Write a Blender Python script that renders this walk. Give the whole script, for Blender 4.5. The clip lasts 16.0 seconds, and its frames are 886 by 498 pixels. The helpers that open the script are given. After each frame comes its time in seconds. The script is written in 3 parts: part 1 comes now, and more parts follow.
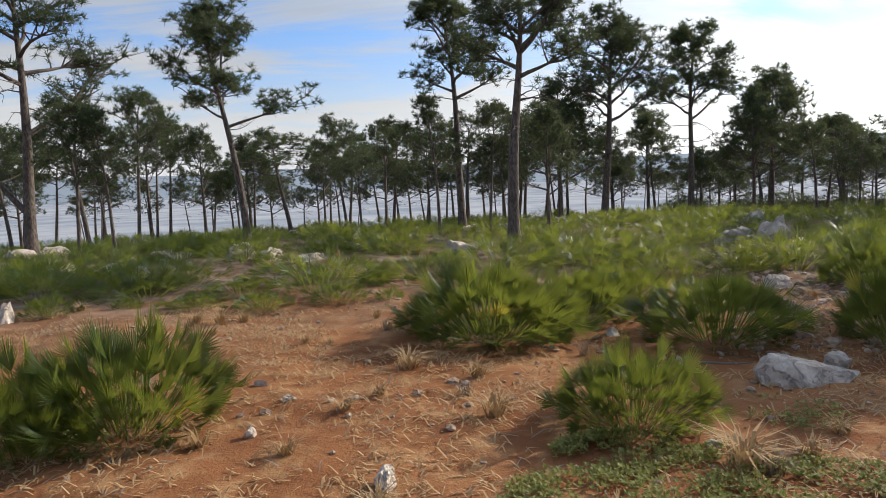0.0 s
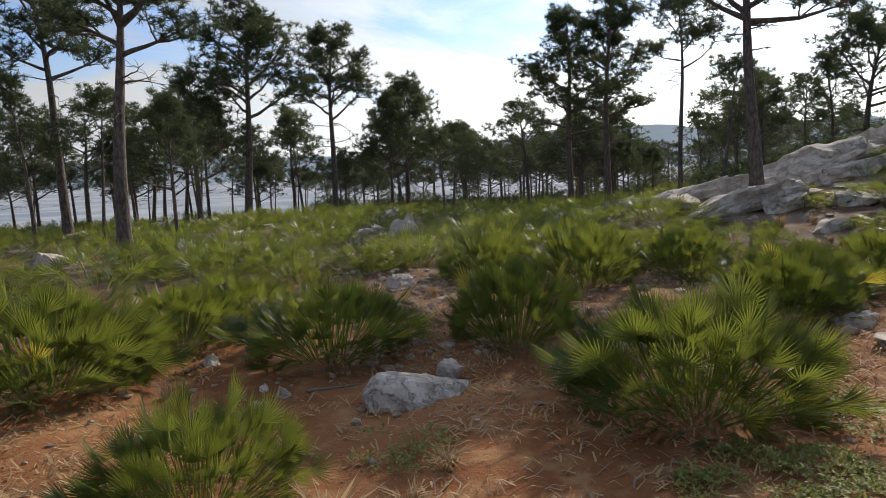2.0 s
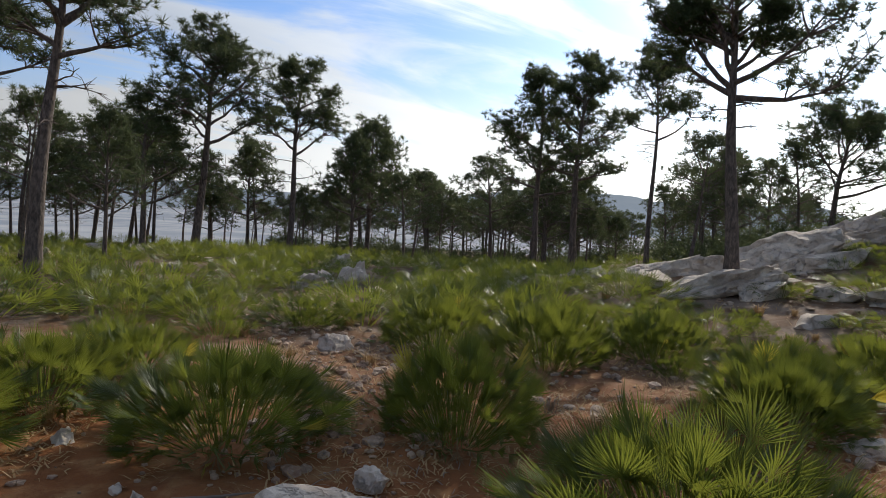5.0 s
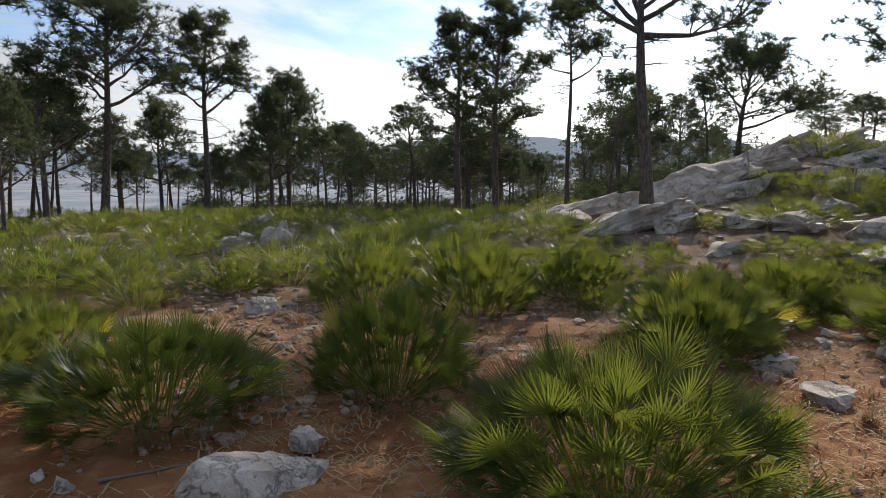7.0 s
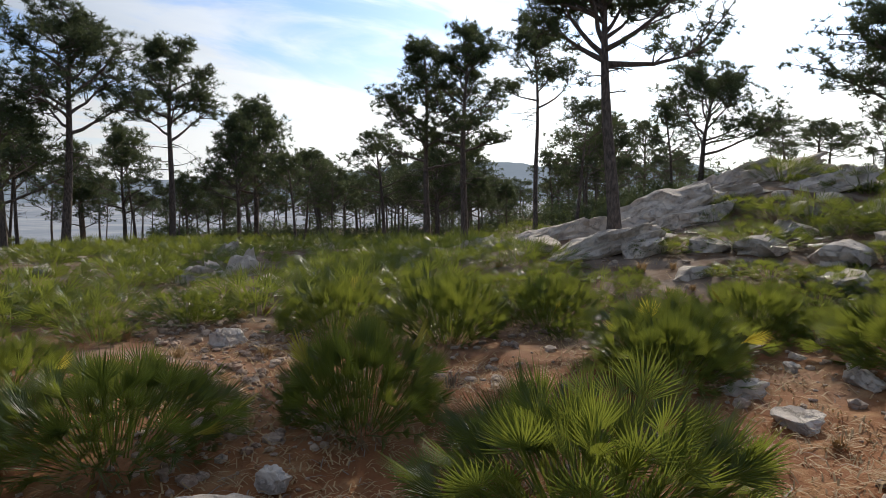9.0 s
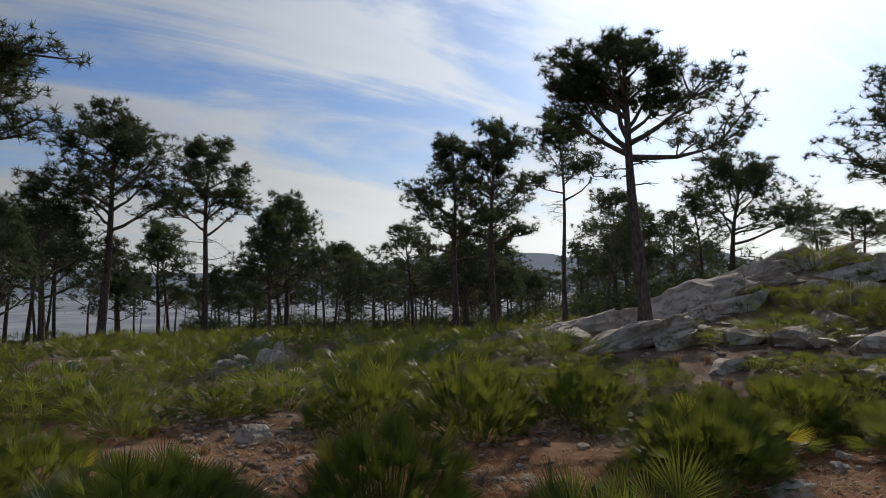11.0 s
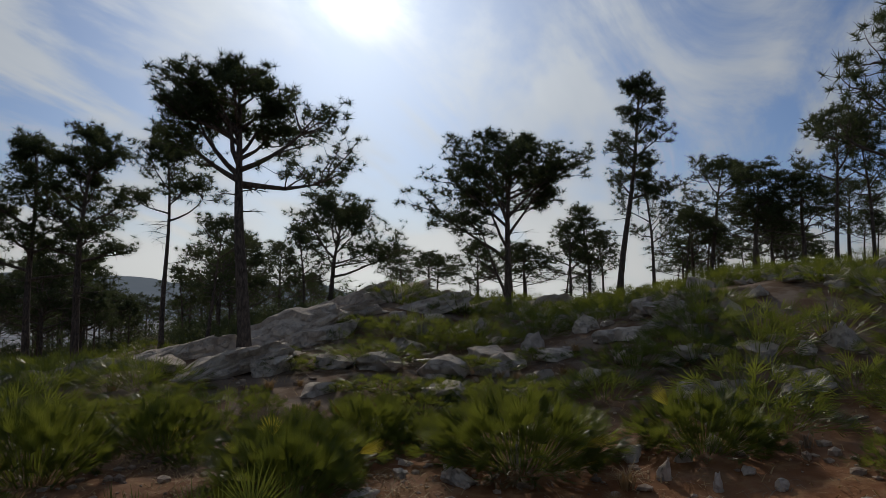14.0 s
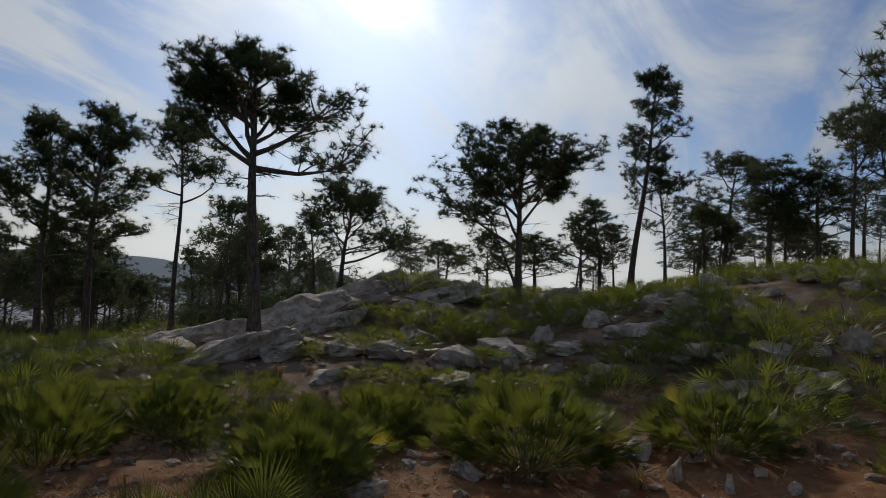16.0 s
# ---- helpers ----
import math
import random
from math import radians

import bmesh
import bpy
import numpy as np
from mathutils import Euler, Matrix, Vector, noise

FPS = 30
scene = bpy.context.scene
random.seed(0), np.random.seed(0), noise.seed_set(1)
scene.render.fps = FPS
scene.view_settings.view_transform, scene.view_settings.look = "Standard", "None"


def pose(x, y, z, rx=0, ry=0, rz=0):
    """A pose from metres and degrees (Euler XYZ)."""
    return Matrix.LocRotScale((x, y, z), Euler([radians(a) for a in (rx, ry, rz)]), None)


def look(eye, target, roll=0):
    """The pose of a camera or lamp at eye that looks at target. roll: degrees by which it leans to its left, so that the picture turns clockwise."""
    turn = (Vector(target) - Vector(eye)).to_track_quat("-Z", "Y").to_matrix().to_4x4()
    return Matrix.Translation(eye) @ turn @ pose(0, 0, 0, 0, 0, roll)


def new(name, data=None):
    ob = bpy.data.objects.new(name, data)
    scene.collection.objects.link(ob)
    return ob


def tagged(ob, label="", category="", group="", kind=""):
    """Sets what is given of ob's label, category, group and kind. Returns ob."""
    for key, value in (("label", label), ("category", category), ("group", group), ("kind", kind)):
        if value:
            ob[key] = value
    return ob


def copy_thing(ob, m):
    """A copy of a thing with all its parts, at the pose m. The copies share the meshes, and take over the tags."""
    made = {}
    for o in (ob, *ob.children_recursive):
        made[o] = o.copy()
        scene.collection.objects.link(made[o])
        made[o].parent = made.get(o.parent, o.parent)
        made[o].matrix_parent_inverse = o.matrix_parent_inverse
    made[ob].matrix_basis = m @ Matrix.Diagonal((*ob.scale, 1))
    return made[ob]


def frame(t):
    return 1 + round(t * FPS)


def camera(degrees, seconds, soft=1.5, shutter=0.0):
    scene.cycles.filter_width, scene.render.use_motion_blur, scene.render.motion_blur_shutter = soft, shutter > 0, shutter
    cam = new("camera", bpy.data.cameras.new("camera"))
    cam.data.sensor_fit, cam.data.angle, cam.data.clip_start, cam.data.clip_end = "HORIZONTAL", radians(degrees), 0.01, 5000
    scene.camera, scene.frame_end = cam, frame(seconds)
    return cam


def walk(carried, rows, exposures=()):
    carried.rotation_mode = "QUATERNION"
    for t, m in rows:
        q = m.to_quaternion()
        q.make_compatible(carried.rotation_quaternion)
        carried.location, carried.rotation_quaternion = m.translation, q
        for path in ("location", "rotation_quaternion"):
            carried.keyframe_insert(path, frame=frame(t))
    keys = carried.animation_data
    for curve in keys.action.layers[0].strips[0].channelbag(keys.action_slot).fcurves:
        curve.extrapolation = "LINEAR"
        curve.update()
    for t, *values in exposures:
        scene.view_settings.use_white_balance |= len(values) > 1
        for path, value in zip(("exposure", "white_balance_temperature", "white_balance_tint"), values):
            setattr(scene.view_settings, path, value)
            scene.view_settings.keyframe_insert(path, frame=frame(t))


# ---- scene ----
EXPOSURES = [(0.0, 0.28), (1.0, 0.0), (3.0, -0.03), (4.5, -0.2), (7.0, -0.05), (8.2, -0.05), (10.3, -0.57), (11.0, -0.93), (11.5, -1.27), (12.5, -1.68), (14.5, -1.52), (16.0, -1.43)]
cam = camera(66.31, 16.0, 0.85)
PATH = [
    (0.0, 0.000, 0.000, 1.600, 84.05, 2.47, -0.00),
    (0.5, 0.292, 0.285, 1.561, 82.71, 2.22, -9.18),
    (1.0, 0.460, 0.485, 1.540, 80.79, 2.03, -24.91),
    (1.5, 0.574, 0.759, 1.537, 83.66, 4.41, -30.50),
    (2.0, 0.785, 1.023, 1.501, 83.02, 2.02, -28.35),
    (2.5, 0.955, 1.258, 1.553, 85.80, 0.48, -23.50),
    (3.0, 1.082, 1.495, 1.521, 86.86, 2.00, -27.33),
    (3.5, 1.289, 1.714, 1.560, 90.73, 0.93, -21.81),
    (4.0, 1.331, 1.840, 1.551, 90.86, -1.77, -31.14),
    (4.5, 1.368, 1.910, 1.522, 89.14, -3.99, -31.44),
    (4.7, 1.382, 1.923, 1.520, 88.06, -3.79, -30.83),
    (6.8, 1.426, 1.925, 1.526, 83.52, -0.92, -38.50),
    (7, 1.436, 1.921, 1.534, 83.26, -0.40, -37.77),
    (7.5, 1.490, 1.850, 1.558, 83.67, 0.54, -41.15),
    (8, 1.516, 1.878, 1.541, 84.26, 0.90, -43.56),
    (8.2, 1.506, 1.909, 1.560, 84.09, 1.63, -42.61),
    (10.3, 1.457, 1.985, 1.550, 88.14, -2.51, -36.79),
    (10.5, 1.459, 1.978, 1.546, 89.46, -1.53, -36.43),
    (11.0, 1.473, 1.944, 1.580, 93.09, 0.39, -37.94),
    (11.5, 1.474, 1.911, 1.580, 96.88, 0.09, -39.95),
    (12.0, 1.481, 1.877, 1.576, 98.48, 0.21, -43.83),
    (12.5, 1.462, 1.867, 1.559, 99.44, -1.49, -54.33),
    (13.0, 1.444, 1.859, 1.515, 98.42, -1.00, -60.91),
    (13.5, 1.462, 1.858, 1.541, 97.56, -1.29, -66.77),
    (14.0, 1.496, 1.848, 1.533, 95.71, -0.96, -70.24),
    (14.5, 1.516, 1.856, 1.537, 95.28, -1.03, -73.51),
    (15.0, 1.523, 1.893, 1.558, 94.14, -1.78, -71.03),
    (15.5, 1.526, 1.901, 1.558, 94.10, -1.85, -71.01),
    (16.0, 1.529, 1.922, 1.558, 94.75, -2.64, -69.63),
]
walk(cam, [(r[0], pose(*r[1:])) for r in PATH], EXPOSURES)


# ---- world and sun ----
SUN_AZ, SUN_EL = radians(62.0), radians(28.8)
SUN_DIR = Vector((math.sin(SUN_AZ) * math.cos(SUN_EL), math.cos(SUN_AZ) * math.cos(SUN_EL), math.sin(SUN_EL)))


class Nodes:
    """A short way to write node trees."""

    def __init__(self, tree):
        self.tree = tree
        tree.nodes.clear()

    def add(self, kind, props=None, **inputs):
        n = self.tree.nodes.new(kind)
        for k, v in (props or {}).items():
            setattr(n, k, v)
        for k, v in inputs.items():
            self.put(n, k.replace("_", " "), v)
        return n

    def put(self, n, key, v):
        sock = n.inputs[int(key)] if key.strip().isdigit() else n.inputs[key]
        if isinstance(v, bpy.types.NodeSocket):
            self.tree.links.new(v, sock)
        else:
            sock.default_value = v

    def math(self, op, a, b=0.0, clamp=False):
        n = self.tree.nodes.new("ShaderNodeMath")
        n.operation, n.use_clamp = op, clamp
        self.put(n, "0", a)
        self.put(n, "1", b)
        return n.outputs[0]

    def vmath(self, op, a, b=(0, 0, 0)):
        n = self.tree.nodes.new("ShaderNodeVectorMath")
        n.operation = op
        self.put(n, "0", a)
        self.put(n, "1", b)
        return n.outputs["Value"] if op == "DOT_PRODUCT" else n.outputs[0]

    def mix(self, fac, a, b, blend="MIX"):
        n = self.tree.nodes.new("ShaderNodeMix")
        n.data_type, n.blend_type = "RGBA", blend
        self.put(n, "0", fac)
        self.put(n, "6", a if isinstance(a, bpy.types.NodeSocket) else (*a, 1))
        self.put(n, "7", b if isinstance(b, bpy.types.NodeSocket) else (*b, 1))
        return n.outputs[2]

    def noise(self, vec, scale, detail=4.0, rough=0.55, dist=0.0):
        n = self.add("ShaderNodeTexNoise", Scale=scale, Detail=detail, Roughness=rough, Distortion=dist)
        self.put(n, "Vector", vec)
        return n.outputs[0]

    def ramp(self, fac, lo, hi):
        n = self.add("ShaderNodeMapRange", {"interpolation_type": "SMOOTHSTEP"})
        self.put(n, "Value", fac)
        n.inputs["From Min"].default_value, n.inputs["From Max"].default_value = lo, hi
        return n.outputs[0]


def build_world():
    w = bpy.data.worlds.new("sky")
    scene.world = w
    w.use_nodes = True
    N = Nodes(w.node_tree)
    sky = N.add("ShaderNodeTexSky", {"sky_type": "NISHITA", "sun_disc": False, "sun_elevation": SUN_EL, "sun_rotation": SUN_AZ,
                                     "air_density": 1.0, "dust_density": 1.2, "ozone_density": 1.6}).outputs[0]
    d = N.add("ShaderNodeTexCoord").outputs["Generated"]
    sep = N.add("ShaderNodeSeparateXYZ", Vector=d)
    # clouds lie in a flat sheet overhead
    up = N.math("ADD", N.math("MAXIMUM", sep.outputs[2], 0.0), 0.16)
    flat = N.add("ShaderNodeCombineXYZ", X=N.math("DIVIDE", sep.outputs[0], up), Y=N.math("DIVIDE", sep.outputs[1], up)).outputs[0]
    turned = N.add("ShaderNodeMapping", Vector=flat, Rotation=(0, 0, radians(65)), Scale=(0.45, 1.6, 1.0)).outputs[0]
    streak = N.noise(turned, 1.15, 7.0, 0.58, 0.9)
    puff = N.noise(flat, 1.7, 7.0, 0.55, 0.3)
    cover = N.ramp(N.math("ADD", N.math("MULTIPLY", streak, 0.75), N.math("MULTIPLY", puff, 0.25)), 0.42, 0.58)
    low = N.ramp(sep.outputs[2], 0.24, 0.02)
    cover = N.math("ADD", N.math("MULTIPLY", cover, 0.85), N.math("MULTIPLY", low, 0.85), True)
    near_sun = N.math("MAXIMUM", N.vmath("DOT_PRODUCT", d, tuple(SUN_DIR)), 0.0)
    veil = N.math("ADD", N.math("MULTIPLY", N.math("POWER", near_sun, 4.0), 3.5), N.math("ADD", N.math("MULTIPLY", N.math("POWER", near_sun, 60.0), 3.0), N.math("MULTIPLY", N.math("POWER", near_sun, 500.0), 20.0)))
    shade = N.mix(N.noise(turned, 2.6, 5.0, 0.5), (2.65, 2.95, 3.4), (4.3, 4.45, 4.7))
    shade = N.mix(low, shade, (5.1, 5.2, 5.3))
    lit = N.mix(1.0, shade, N.add("ShaderNodeCombineXYZ", X=N.math("ADD", veil, 1.0), Y=N.math("ADD", veil, 1.0), Z=N.math("ADD", N.math("MULTIPLY", veil, 0.95), 1.0)).outputs[0], "MULTIPLY")
    blue = N.mix(1.0, sky, (0.78, 1.0, 1.36), "MULTIPLY")
    col = N.mix(cover, blue, lit)
    bg = N.add("ShaderNodeBackground", Color=col, Strength=SKY)
    N.put(N.add("ShaderNodeOutputWorld"), "Surface", bg.outputs[0])


SKY = 0.12
build_world()
sun = new("sun", bpy.data.lights.new("sun", "SUN"))
sun.data.energy, sun.data.angle, sun.data.color = 4.2, radians(0.6), (1.0, 0.91, 0.78)
sun.matrix_world = look(tuple(SUN_DIR * 60), (0, 0, 0))


# ---- materials ----
def material(name):
    m = bpy.data.materials.new(name)
    m.use_nodes = True
    N = Nodes(m.node_tree)
    out = N.add("ShaderNodeOutputMaterial")
    return m, N, out


def place_coord(N):
    return N.add("ShaderNodeNewGeometry").outputs["Position"]


def bump(N, height, strength, distance):
    return N.add("ShaderNodeBump", Height=height, Strength=strength, Distance=distance).outputs[0]


def soil_material():
    m, N, out = material("red_soil")
    p = place_coord(N)
    big, mid, fine = N.noise(p, 0.5, 4), N.noise(p, 3.5, 5, 0.6), N.noise(p, 38.0, 4, 0.7)
    c = N.mix(N.ramp(big, 0.35, 0.65), (0.215, 0.082, 0.030), (0.31, 0.134, 0.053))
    c = N.mix(N.ramp(mid, 0.45, 0.7), c, (0.37, 0.20, 0.088))
    c = N.mix(N.math("MULTIPLY", N.ramp(fine, 0.5, 0.75), 0.6), c, (0.17, 0.075, 0.04))
    # stonier and greyer with distance from the clearing, then the haze-pale plain
    dist = N.add("ShaderNodeVectorMath", {"operation": "LENGTH"})
    N.put(dist, "0", N.vmath("MULTIPLY", p, (1, 1, 0)))
    r = dist.outputs["Value"]
    wild = N.math("ADD", r, N.math("MULTIPLY", N.math("SUBTRACT", big, 0.5), 9.0))
    litter = N.mix(N.ramp(N.noise(p, 1.6, 5, 0.65), 0.4, 0.62), (0.13, 0.075, 0.042), (0.25, 0.19, 0.14))
    c = N.mix(N.ramp(wild, 6.5, 13.0), c, litter)
    # far fields, with distance haze painted into their pale blue-grey
    hazed_fields = N.mix(N.ramp(N.noise(N.vmath("MULTIPLY", p, (0.006, 0.009, 0)), 1.0, 6, 0.65), 0.35, 0.65), (0.22, 0.25, 0.28), (0.40, 0.40, 0.40))
    c = N.mix(N.ramp(r, 90, 260), c, hazed_fields)
    h = N.math("ADD", N.math("MULTIPLY", mid, 1.0), N.math("MULTIPLY", fine, 0.5))
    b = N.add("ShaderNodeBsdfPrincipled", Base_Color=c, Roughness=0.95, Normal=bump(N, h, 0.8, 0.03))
    N.put(b, "Specular IOR Level", 0.15)
    N.put(out, "Surface", b.outputs[0])
    return m


def rock_material(name, low, high):
    m, N, out = material(name)
    p = place_coord(N)
    rnd = N.add("ShaderNodeObjectInfo").outputs["Random"]
    a, f, q = N.noise(p, 4.0, 6, 0.62), N.noise(p, 30.0, 5, 0.7), N.noise(p, 11.0, 4, 0.6, 0.6)
    c = N.mix(N.ramp(a, 0.35, 0.65), low, high)
    c = N.mix(N.math("MULTIPLY", rnd, 0.35), c, (0.46, 0.38, 0.31))
    c = N.mix(N.math("MULTIPLY", N.ramp(q, 0.57, 0.70), 0.5), c, (0.15, 0.145, 0.14))
    c = N.mix(N.math("MULTIPLY", N.ramp(f, 0.55, 0.75), 0.35), c, (0.68, 0.64, 0.58))
    vor = N.add("ShaderNodeTexVoronoi", {"feature": "DISTANCE_TO_EDGE"}, Scale=5.0)
    N.put(vor, "Vector", N.vmath("ADD", p, N.vmath("MULTIPLY", N.add("ShaderNodeCombineXYZ", X=a, Y=q, Z=f).outputs[0], (0.3, 0.3, 0.3))))
    crack = N.ramp(vor.outputs[0], 0.0, 0.05)
    h = N.math("ADD", N.math("ADD", a, N.math("MULTIPLY", f, 0.3)), N.math("MULTIPLY", crack, 0.35))
    b = N.add("ShaderNodeBsdfPrincipled", Base_Color=c, Roughness=0.88, Normal=bump(N, h, 0.9, 0.05))
    N.put(b, "Specular IOR Level", 0.25)
    N.put(out, "Surface", b.outputs[0])
    return m


def leaf_material(name, dark, light, glow, through_part, rough=0.45):
    m, N, out = material(name)
    rnd = N.add("ShaderNodeObjectInfo").outputs["Random"]
    isl = N.add("ShaderNodeNewGeometry").outputs["Random Per Island"]
    n = N.noise(place_coord(N), 2.2, 3)
    mixv = N.math("ADD", N.math("MULTIPLY", rnd, 0.35), N.math("ADD", N.math("MULTIPLY", isl, 0.35), N.math("MULTIPLY", n, 0.4)), True)
    c = N.mix(mixv, dark, light)
    b = N.add("ShaderNodeBsdfPrincipled", Base_Color=c, Roughness=rough)
    N.put(b, "Specular IOR Level", 0.22)
    t = N.add("ShaderNodeBsdfTranslucent", Color=N.mix(mixv, tuple(v * 0.7 for v in glow), glow))
    mx = N.add("ShaderNodeMixShader", Fac=through_part)
    N.put(mx, "1", b.outputs[0])
    N.put(mx, "2", t.outputs[0])
    N.put(out, "Surface", mx.outputs[0])
    return m


def bark_material():
    m, N, out = material("pine_bark")
    p = N.vmath("MULTIPLY", place_coord(N), (1, 1, 0.35))
    a = N.noise(p, 22.0, 5, 0.65, 0.4)
    c = N.mix(N.ramp(a, 0.35, 0.65), (0.055, 0.042, 0.034), (0.19, 0.145, 0.115))
    c = N.mix(N.math("MULTIPLY", N.noise(place_coord(N), 1.5, 3), 0.4), c, (0.14, 0.13, 0.12))
    b = N.add("ShaderNodeBsdfPrincipled", Base_Color=c, Roughness=0.92, Normal=bump(N, a, 0.9, 0.03))
    N.put(b, "Specular IOR Level", 0.2)
    N.put(out, "Surface", b.outputs[0])
    return m


def dry_material(name, a, b2):
    return leaf_material(name, a, b2, (0.45, 0.30, 0.13), 0.2, 0.7)


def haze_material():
    """Far hills, plain; the pale haze of distance is painted in as emission."""
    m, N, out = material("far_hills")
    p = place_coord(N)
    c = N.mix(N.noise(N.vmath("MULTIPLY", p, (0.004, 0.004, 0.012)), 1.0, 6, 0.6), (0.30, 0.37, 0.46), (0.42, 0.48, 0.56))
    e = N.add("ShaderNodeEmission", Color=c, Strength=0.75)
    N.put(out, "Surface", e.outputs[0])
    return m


RUBBLE = rock_material("rubble", (0.30, 0.19, 0.125), (0.56, 0.43, 0.31))
SOIL, ROCK, BARK, HAZED_HILLS = soil_material(), rock_material("limestone", (0.45, 0.365, 0.285), (0.74, 0.64, 0.52)), bark_material(), haze_material()
PALM = leaf_material("palm_leaf", (0.021, 0.046, 0.015), (0.070, 0.104, 0.026), (0.335, 0.37, 0.050), 0.36, 0.42)
PALM_YELLOW = leaf_material("yellowed_palm_leaf", (0.24, 0.22, 0.04), (0.36, 0.30, 0.06), (0.75, 0.62, 0.08), 0.4, 0.45)
NEEDLE = leaf_material("pine_needles", (0.028, 0.046, 0.020), (0.062, 0.084, 0.034), (0.16, 0.19, 0.08), 0.35, 0.5)
STRAW = dry_material("dry_straw", (0.30, 0.18, 0.08), (0.53, 0.37, 0.19))
DEAD = dry_material("dead_frond", (0.13, 0.085, 0.045), (0.27, 0.18, 0.09))
GREY_TWIG = dry_material("grey_twigs", (0.15, 0.12, 0.10), (0.28, 0.24, 0.20))
HERB = leaf_material("herb_leaf", (0.13, 0.155, 0.036), (0.28, 0.28, 0.085), (0.36, 0.36, 0.07), 0.3, 0.6)
SCRUB = leaf_material("scrub_leaf", (0.045, 0.065, 0.022), (0.10, 0.12, 0.045), (0.16, 0.18, 0.05), 0.25, 0.6)


# ---- building helpers ----
def mesh_of(name, verts, faces, mat, smooth_faces=False):
    me = bpy.data.meshes.new(name)
    me.from_pydata(verts, [], faces)
    me.materials.append(mat)
    if smooth_faces:
        me.shade_smooth()
    return me


def child(name, me, parent, m=None, label=""):
    ob = new(name, me)
    ob.parent = parent
    if m is not None:
        ob.matrix_basis = m
    return tagged(ob, label)


def smooth(a, b, x):
    t = min(1.0, max(0.0, (x - a) / (b - a)))
    return t * t * (3 - 2 * t)


HX, HY = 1.6, 2.3


def ground_z(x, y):
    dx, dy = x - HX, y - HY
    r, az = math.hypot(dx, dy), math.degrees(math.atan2(dx, dy))
    east = smooth(40, 56, az) * (1 - smooth(150, 178, az))
    h = 0.5 * smooth(38, 54, az) + 1.7 * smooth(52, 68, az) + 1.5 * smooth(80, 104, az)
    z = h * (1 - smooth(150, 178, az)) * smooth(4, 29, r)
    z += 0.5 * math.exp(-((x - 11.5) ** 2 + (y - 10) ** 2) / 9)
    z += 0.75 * math.exp(-((x - 17) ** 2 + (y - 9.0) ** 2) / 7)
    z += 0.9 * math.exp(-((x - 16.5) ** 2 + (y - 0.5) ** 2) / 16)
    z -= (0.7 * smooth(17, 30, r) + 1.3 * smooth(28, 58, r)) * (1 - east)
    rim = 42 + 24 * smooth(0, 35, az) + 25 * smooth(40, 70, az)
    z -= 38 * smooth(rim, rim + 230, r)
    z += 0.04 * math.sin(x * 1.3 + 0.5 * y) * math.cos(y * 1.1 - 0.4 * x) * smooth(1, 4, r)
    return z


def tube(verts, faces, pts, radii, sides=6):
    """A tapered tube along pts."""
    start = len(verts)
    for i, p in enumerate(pts):
        ahead = (pts[min(i + 1, len(pts) - 1)] - pts[max(i - 1, 0)]).normalized()
        side = ahead.cross(Vector((0.31, 0.95, 0.1))).normalized()
        other = ahead.cross(side)
        for k in range(sides):
            a = 2 * math.pi * k / sides
            verts.append(p + (side * math.cos(a) + other * math.sin(a)) * radii[i])
    for i in range(len(pts) - 1):
        for k in range(sides):
            a, b = start + i * sides + k, start + i * sides + (k + 1) % sides
            faces.append((a, b, b + sides, a + sides))
    faces.append(tuple(start + (len(pts) - 1) * sides + k for k in range(sides)))


# ---- the ground, one sheet to the horizon ----
def ground_sheet():
    rings = [0.0]
    while rings[-1] < 4700:
        r = rings[-1]
        rings.append(r + (0.09 if r < 9 else 0.09 + (r - 9) * 0.045))
    n = 420
    verts, faces = [Vector((HX, HY, ground_z(HX, HY)))], []
    for r in rings[1:]:
        for k in range(n):
            a = 2 * math.pi * k / n
            x, y = HX + r * math.sin(a), HY + r * math.cos(a)
            z = ground_z(x, y)
            if r < 60:
                q = Vector((x, y, 0))
                z += (0.05 * noise.noise(q * 0.9) + 0.028 * noise.noise(q * 3.1) + 0.014 * noise.noise(q * 8.7)) * min(1, 0.3 + r / 6)
            elif r > 300:
                z += 3 * noise.noise(Vector((x, y, 0)) * 0.004)
            verts.append(Vector((x, y, z)))
    for k in range(n):
        faces.append((0, 1 + (k + 1) % n, 1 + k))
    for i in range(len(rings) - 2):
        for k in range(n):
            a, b = 1 + i * n + k, 1 + i * n + (k + 1) % n
            faces.append((a, b, b + n, a + n))
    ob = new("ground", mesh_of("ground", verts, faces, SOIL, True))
    tagged(ob, "bare red-brown earth with dry grass, falling to a plain painted pale with haze", "ground", kind="structure")


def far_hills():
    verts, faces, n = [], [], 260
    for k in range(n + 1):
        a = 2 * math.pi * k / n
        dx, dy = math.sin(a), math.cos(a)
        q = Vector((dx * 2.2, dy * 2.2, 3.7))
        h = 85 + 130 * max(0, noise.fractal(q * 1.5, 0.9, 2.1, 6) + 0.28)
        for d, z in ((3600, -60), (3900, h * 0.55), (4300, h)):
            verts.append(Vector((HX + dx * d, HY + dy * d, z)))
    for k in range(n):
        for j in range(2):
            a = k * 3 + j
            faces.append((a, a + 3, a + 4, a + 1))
    tagged(new("backdrop", mesh_of("far_hills", verts, faces, HAZED_HILLS, True)), "hills on the horizon, glowing pale blue with painted haze", "hills", kind="structure")


ground_sheet()
far_hills()


